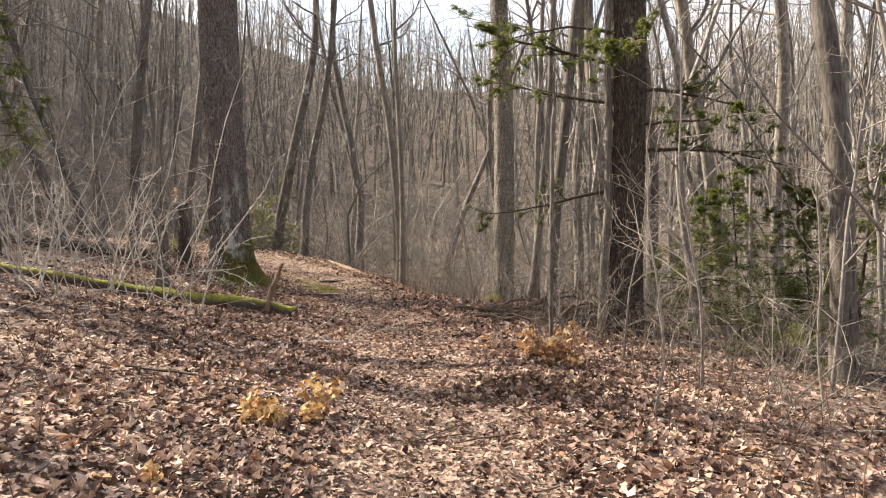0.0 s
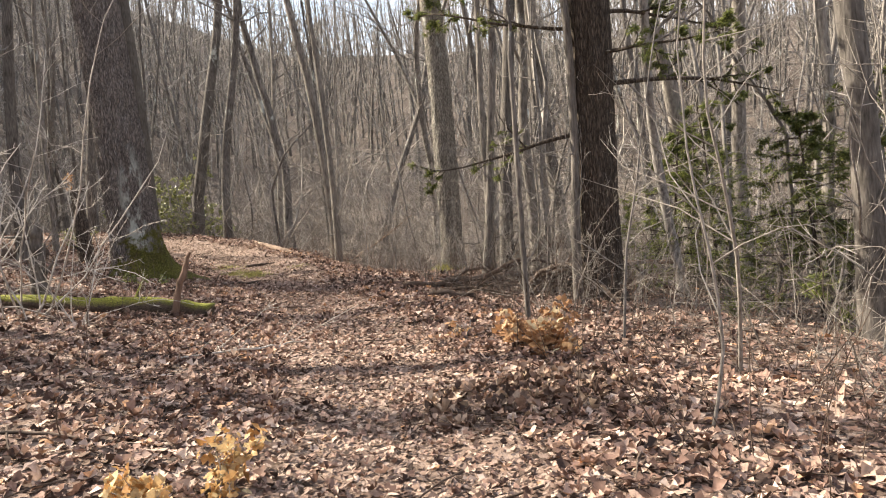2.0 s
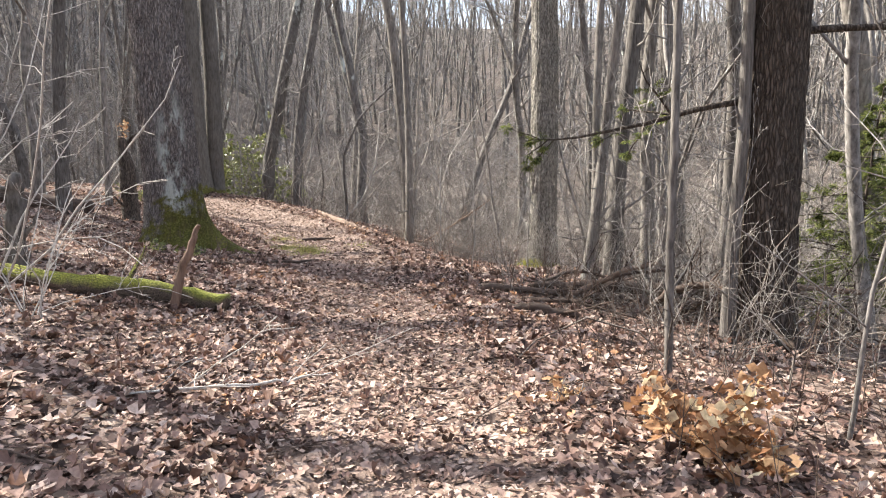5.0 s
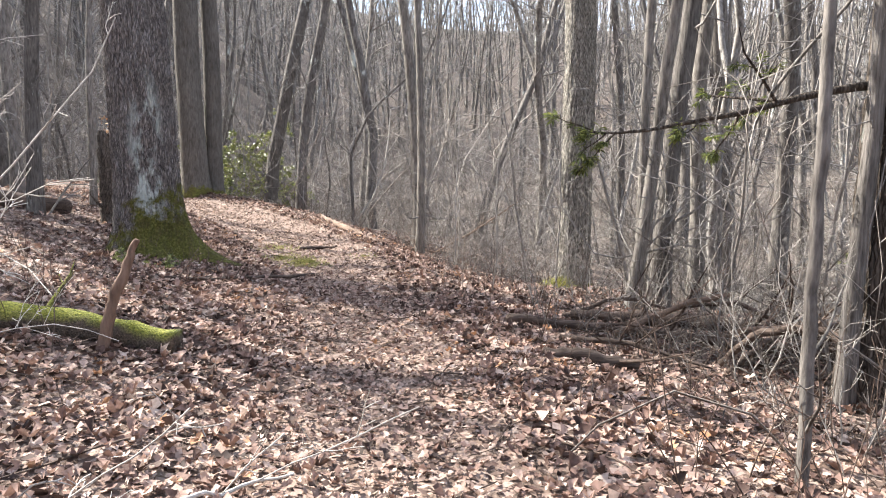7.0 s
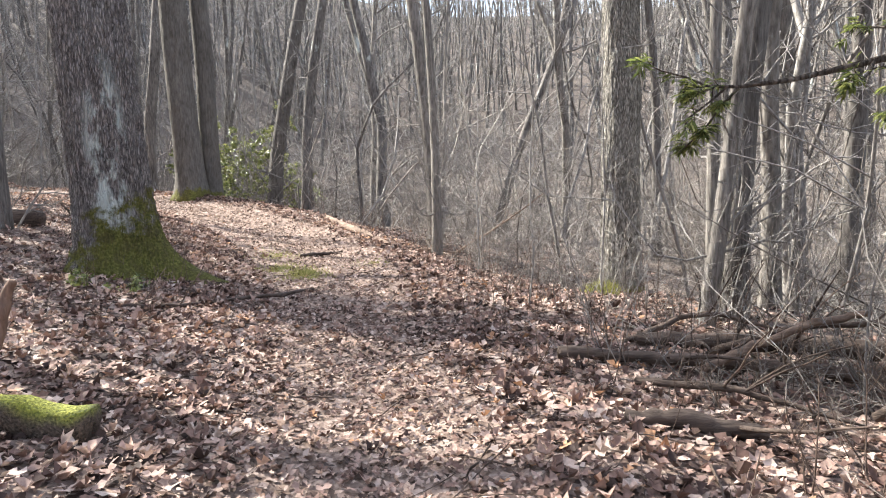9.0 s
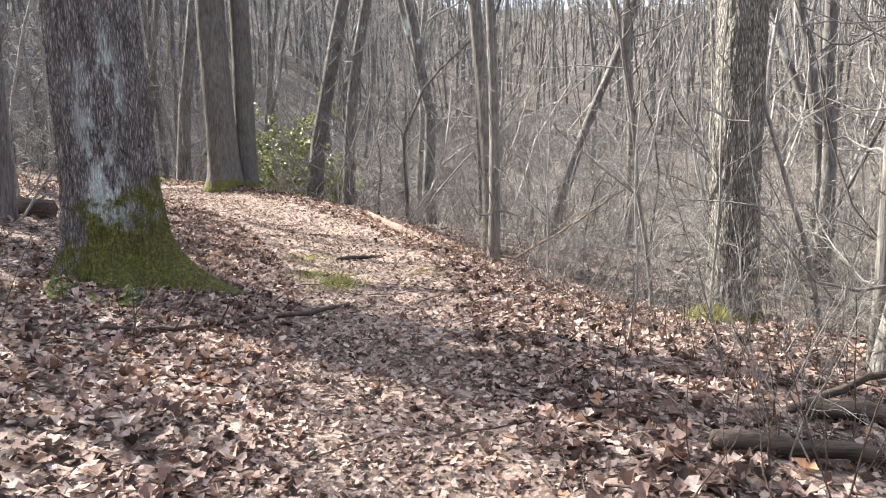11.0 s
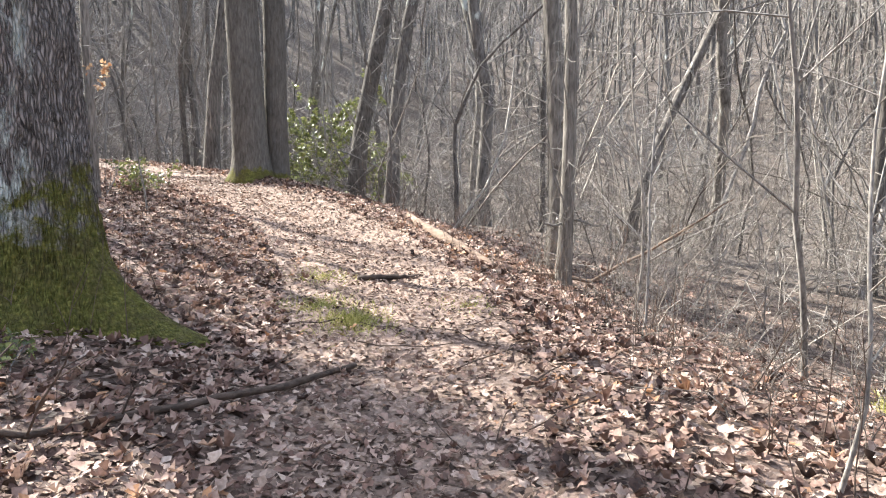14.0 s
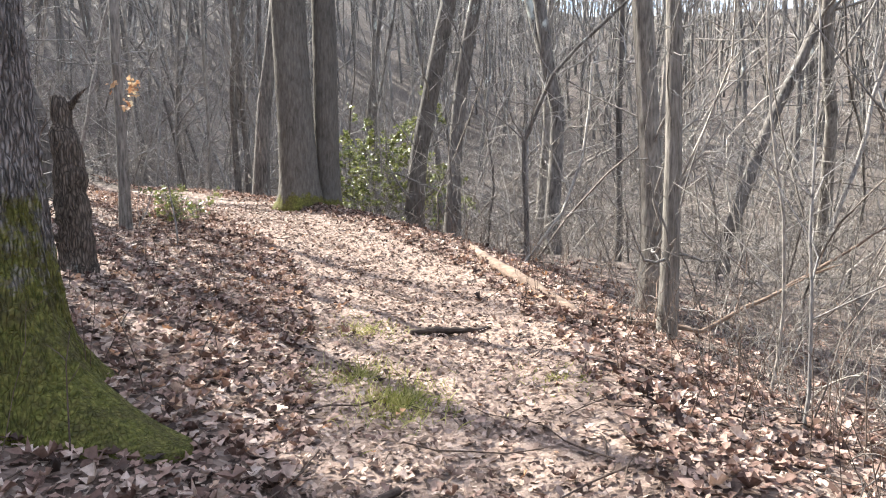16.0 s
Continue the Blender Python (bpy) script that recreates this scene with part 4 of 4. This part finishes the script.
log_along("fallen_limb", [on(2.0, 12.35, 0.08), on(2.25, 12.15, 0.42), on(2.6, 11.85, 0.52), on(2.85, 11.35, 0.3), on(3.0, 10.9, 0.03)], (0.03, 0.034, 0.038, 0.034, 0.025), DEAD_LOG, "dark arched fallen limb at the foot of an oak", "branch", 10, 51, 4)
log_along("fallen_limb", [on(1.3, 13.35, 0.06), on(1.65, 13.3, 0.26), on(2.0, 13.2, 0.46), on(2.35, 13.1, 0.58)], (0.035, 0.032, 0.03, 0.022), BARE_LOG, "pale broken limb propped on a brush pile", "branch", 9, 52, 2)
log_along("fallen_limb", [on(2.2, 12.95, 0.2), on(2.9, 12.7, 0.42), on(3.6, 12.5, 0.5), on(4.3, 12.2, 0.55)], (0.03, 0.04, 0.04, 0.03), BARE_LOG, "pale bare limb lying over a brush pile", "branch", 9, 53, 4)
log_along("fallen_log", [on(1.0, 14.25, 0.05), on(1.9, 14.0, 0.12), on(2.8, 13.6, 0.2), on(3.7, 13.3, 0.25)], (0.075, 0.085, 0.09, 0.08), DEAD_LOG, "decaying dark log behind a brush pile", "log", 14, 54, 2)
pile = brush(97, 0.85, 16, DARK_TWIG, thick=1.7, arch=1.1, kids=(5, 3))
for x, y, sc, b in ((1.35, 12.9, 0.8, 0.3), (1.9, 12.75, 1.0, 1.9), (2.5, 12.5, 1.1, 3.3), (2.3, 13.3, 1.0, 4.6), (3.2, 12.2, 1.1, 0.9), (0.95, 13.55, 0.7, 2.8), (3.3, 13.0, 1.2, 5.5)):
    put(pile, x, y, sc, b, label="low tangle of dark dead twigs on a brush pile")
discard(pile)


def leaf_heap(place, number, reach, seed):
    """A low heap of crumpled dark leaves."""
    rng = np.random.default_rng(seed)
    a, d = rng.uniform(0, 6.3, number), reach * np.sqrt(rng.random(number))
    x, y = d * np.cos(a) * 1.25, d * np.sin(a) * 0.8
    z = land(x + place[0], y + place[1]) - place[2] + 0.11 * rng.random(number) * (1 - (d / reach) ** 2) + 0.02
    v, f = leaf_mesh(rng, np.stack([x, y, z], -1), rng.uniform(0.06, 0.12, number), rng.uniform(0, 6.3, number), rng.normal(0, 0.8, (number, 2)), rng.normal(0.4, 0.7, number))
    ob = build("leaf_heap", v, f, DARK_LITTER)
    ob.location = place
    tagged(ob, "low heap of crumpled dark brown leaves", "leaf heap", kind="stuff")


leaf_heap(spot(0.9, 6.7), 420, 0.7, 1)


# ---- plants with leaves ----
def leafy_plant(name, place, height, width, stems, leaves, size, mat, wood, label, category, seed, low=0.2, droop=0.3):
    """Thin stems that carry leaves along their outer part."""
    rng = np.random.default_rng(seed)
    root = thing(name, place, label, category)
    tb = Tubes()
    ends = []
    for _ in range(stems):
        way = (rng.normal(0, width / height * 0.6), rng.normal(0, width / height * 0.6), 1)
        q = limb(rng, (*rng.normal(0, width * 0.08, 2), -0.04), way, height * rng.uniform(0.6, 1.05), 7, 0.12, 0.0)
        tb.tube(q, np.linspace(0.006 + 0.004 * height, 0.002, 8), 4)
        ramify(tb, rng, q, 0.006, 0.002, (8, 3), 2, 0.42, 3, 30, 75, low, 0.02, 0.18, 0.0018, ends)
    tb.make("stem", wood, root)
    pick = rng.integers(0, len(ends), leaves)
    f = rng.uniform(0.3, 1.05, leaves)
    at = np.array([ends[i][2][-2] + (ends[i][2][-1] - ends[i][2][-2]) * t for i, t in zip(pick, f)]) + rng.normal(0, 0.25 * size, (leaves, 3))
    at[:, 2] = np.maximum(at[:, 2], 0.03)
    v, fc = leaf_mesh(rng, at, rng.uniform(0.65, 1.25, leaves) * size, rng.uniform(0, 6.3, leaves), rng.normal(0, droop + 0.4, (leaves, 2)), rng.normal(0.1, 0.4, leaves))
    build("foliage", v, fc, mat, root)
    return root


leafy_plant("evergreen_shrub", spot(-8.9, 33.0), 4.3, 3.6, 24, 9500, 0.10, EVERGREEN, TWIG, "broad-leaved evergreen shrub behind the bare trees", "shrub", 1)
leafy_plant("evergreen_shrub", spot(-7.4, 34.2), 3.0, 1.2, 7, 900, 0.13, EVERGREEN, TWIG, "small evergreen shrub behind a bare trunk", "shrub", 2)
leafy_plant("beech_seedling", spot(-1.1, 5.6), 0.44, 0.5, 5, 100, 0.085, YELLOW_DRY, PALE_TWIG, "low seedling with dry yellow leaves", "seedling", 3)
leafy_plant("beech_seedling", spot(-1.4, 5.32), 0.32, 0.75, 7, 170, 0.085, YELLOW_DRY, PALE_TWIG, "low seedling with dry orange leaves", "seedling", 4)
leafy_plant("beech_seedling", spot(-1.6, 3.9), 0.16, 0.2, 2, 12, 0.09, YELLOW_DRY, PALE_TWIG, "tiny seedling with dry yellow leaves", "seedling", 14)
leafy_plant("oak_shrub", spot(1.25, 8.25), 0.54, 1.0, 18, 430, 0.105, BEECH_DRY, TWIG, "low shrub still holding dry orange leaves", "shrub", 5)
leafy_plant("oak_shrub", spot(0.62, 8.9), 0.3, 0.5, 4, 30, 0.08, BEECH_DRY, TWIG, "sparse seedling with a few dry orange leaves", "shrub", 6)
leafy_plant("beech_sapling", spot(-8.05, 22.9), 3.2, 0.35, 1, 46, 0.10, BEECH_DRY, TWIG, "thin sapling with a few dry orange leaves", "sapling", 7, 0.75)


def hemlock(place, height, reach, seed, start=0.1, rows=46):
    """A young conifer with drooping sprays of short needles."""
    rng = np.random.default_rng(seed)
    root = thing("hemlock", place, "young hemlock with drooping dark green boughs", "conifer", "young conifers")
    tb = Tubes()
    axis = limb(rng, (0, 0, -0.1), (0, 0, 1), height, 10, 0.03, 0.05)
    tb.tube(axis, np.linspace(0.012 * height, 0.006, 11), 7)
    tb.make("trunk", BARK_DARK, root)
    bt, ends = Tubes(), []
    for k in range(rows):
        f = start + (0.96 - start) * k / rows
        i = int(f * 10)
        b = k * 2.4 + rng.normal(0, 0.3)
        ln = reach * (1.1 - f) * rng.uniform(0.7, 1.15)
        q = limb(rng, axis[i] + (axis[min(i + 1, 10)] - axis[i]) * (f * 10 - i), (math.cos(b), math.sin(b), 0.1), ln, 6, 0.07, -0.05)
        bt.tube(q, np.linspace(0.012, 0.003, 7), 4)
        ends.append((q[-1], unit(q[-1] - q[-2]), q))
        ramify(bt, rng, q, 0.008, 0.002, (8, 4), 2, 0.4, 3, 35, 60, 0.1, -0.02, 0.1, 0.0018, ends)
    bough = bt.make("bough", BARK_DARK, root)
    needle_sprays(rng, ends, bough)


hemlock(spot(5.9, 14.0), 3.7, 2.0, 1, 0.1, 40)
hemlock(spot(5.5, 10.4), 3.0, 1.6, 2, 0.1, 36)
hemlock(spot(7.3, 12.5), 4.2, 2.1, 3, 0.15, 34)
hemlock(spot(-9.2, 14.6), 6.4, 1.9, 5, 0.35, 34)
hemlock(spot(4.8, 13.2), 3.1, 1.5, 4, 0.12, 30)
leafy_plant("laurel_seedling", spot(-9.4, 24.8), 0.9, 1.6, 14, 620, 0.07, EVERGREEN, PALE_TWIG, "low airy evergreen seedling on the slope", "seedling", 21)
leafy_plant("fern", spot(-4.35, 15.85), 0.28, 0.7, 8, 160, 0.06, EVERGREEN, TWIG, "small green fern at the foot of an oak", "fern", 22)
leafy_plant("fern", spot(-4.9, 15.7), 0.25, 0.5, 6, 110, 0.06, EVERGREEN, TWIG, "small green fern at the foot of an oak", "fern", 23)


def grass_tuft(place, blades, height, spread_by, seed, label):
    rng = np.random.default_rng(seed)
    a, d = rng.uniform(0, 6.3, blades), np.abs(rng.normal(0, spread_by, blades))
    base = np.stack([d * np.cos(a), d * np.sin(a), np.full(blades, -0.01)], -1)
    base[:, 2] += land(base[:, 0] + place[0], base[:, 1] + place[1]) - place[2]
    way = np.stack([*rng.normal(0, 0.55, (2, blades)), np.ones(blades)], -1)
    p = lines(rng, base, way, rng.uniform(0.4, 1.0, blades) * height, 3, 0.15, -0.25)
    wide = np.cross(p[:, 1] - p[:, 0], (0.3, 0.8, 0.1))
    wide = wide / (np.linalg.norm(wide, axis=1)[:, None] + 1e-9) * 0.0035
    v = np.stack([p[:, 0] - wide, p[:, 0] + wide, p[:, 1] - wide, p[:, 1] + wide, p[:, 2] - wide * 0.7, p[:, 2] + wide * 0.7, p[:, 3] - wide * 0.1, p[:, 3] + wide * 0.1], 1)
    f = np.array([(0, 1, 3, 2), (2, 3, 5, 4), (4, 5, 7, 6)])
    ob = build("grass", v.reshape(-1, 3), (np.arange(blades)[:, None, None] * 8 + f[None]).reshape(-1, 4), GRASS)
    ob.location = place
    tagged(ob, label, "grass", kind="stuff")


grass_tuft(spot(-3.0, 18.35), 700, 0.16, 0.22, 1, "tuft of yellow-green grass beside the path")
grass_tuft(spot(-3.5, 18.8), 450, 0.13, 0.3, 2, "sparse green grass beside the path")
grass_tuft(spot(-3.9, 20.0), 350, 0.12, 0.3, 3, "sparse green grass beside the path")
grass_tuft(spot(1.25, 17.58), 1500, 0.27, 0.10, 4, "yellow-green grass at the foot of a tree")
grass_tuft(spot(-2.1, 19.0), 200, 0.08, 0.3, 5, "thin patch of grass on the path")
log_along("fallen_branch", [on(-3.52, 20.05, 0.02), on(-3.3, 20.2, 0.035), on(-3.08, 20.22, 0.03), on(-2.85, 20.38, 0.01)], (0.028, 0.036, 0.034, 0.018), DEAD_LOG, "short dark stick on the path", "branch", 8, 44)


def ground_sticks(number):
    rng = np.random.default_rng(31)
    y = rng.uniform(1, 26, number)
    x = np.interp(y, PATH_Y, PATH_X) + rng.normal(0, 3.0, number)
    a = rng.uniform(0, 6.3, number)
    way = np.stack([np.cos(a), np.sin(a), rng.normal(0, 0.08, number)], -1)
    p = lines(rng, np.stack([x, y, np.zeros(number)], -1), way, rng.uniform(0.15, 0.8, number), 4, 0.12, 0.0)
    p[:, :, 2] = land(p[:, :, 0], p[:, :, 1]) + 0.025 + np.abs(rng.normal(0, 0.012, p.shape[:2]))
    m = Many()
    ra = rng.uniform(0.003, 0.009, number)
    m.add(p, ra, ra * 0.6, 4)
    m.make("twig_litter", DEAD_WOOD, "small broken sticks lying among dead leaves", "twigs")


def stalks(number):
    rng = np.random.default_rng(32)
    y = rng.uniform(1.5, 26, number)
    u = np.where(rng.random(number) < 0.62, rng.normal(2.3, 0.9, number), rng.normal(-3.4, 1.3, number))
    keep = (u > 1.1) | (u < -1.8)
    x, y = (np.interp(y, PATH_Y, PATH_X) + u)[keep], y[keep]
    n = len(x)
    way = np.stack([*rng.normal(0, 0.25, (2, n)), np.ones(n)], -1)
    p = lines(rng, np.stack([x, y, land(x, y) - 0.02], -1), way, rng.uniform(0.2, 0.9, n), 4, 0.1, 0.0)
    m = Many()
    ra = rng.uniform(0.002, 0.005, n)
    m.add(p, ra, ra * 0.5, 4)
    at, w, ln, idx = offshoots(rng, p, 2, 0.4, 30, 65, 0.4)
    m.add(lines(rng, at, w, ln, 2, 0.15, 0.05), ra[idx] * 0.6, ra[idx] * 0.4)
    m.make("dead_stalks", DEAD_WOOD, "thin dead stalks standing along the path's edges", "stalks")


ground_sticks(520)
stalks(880)
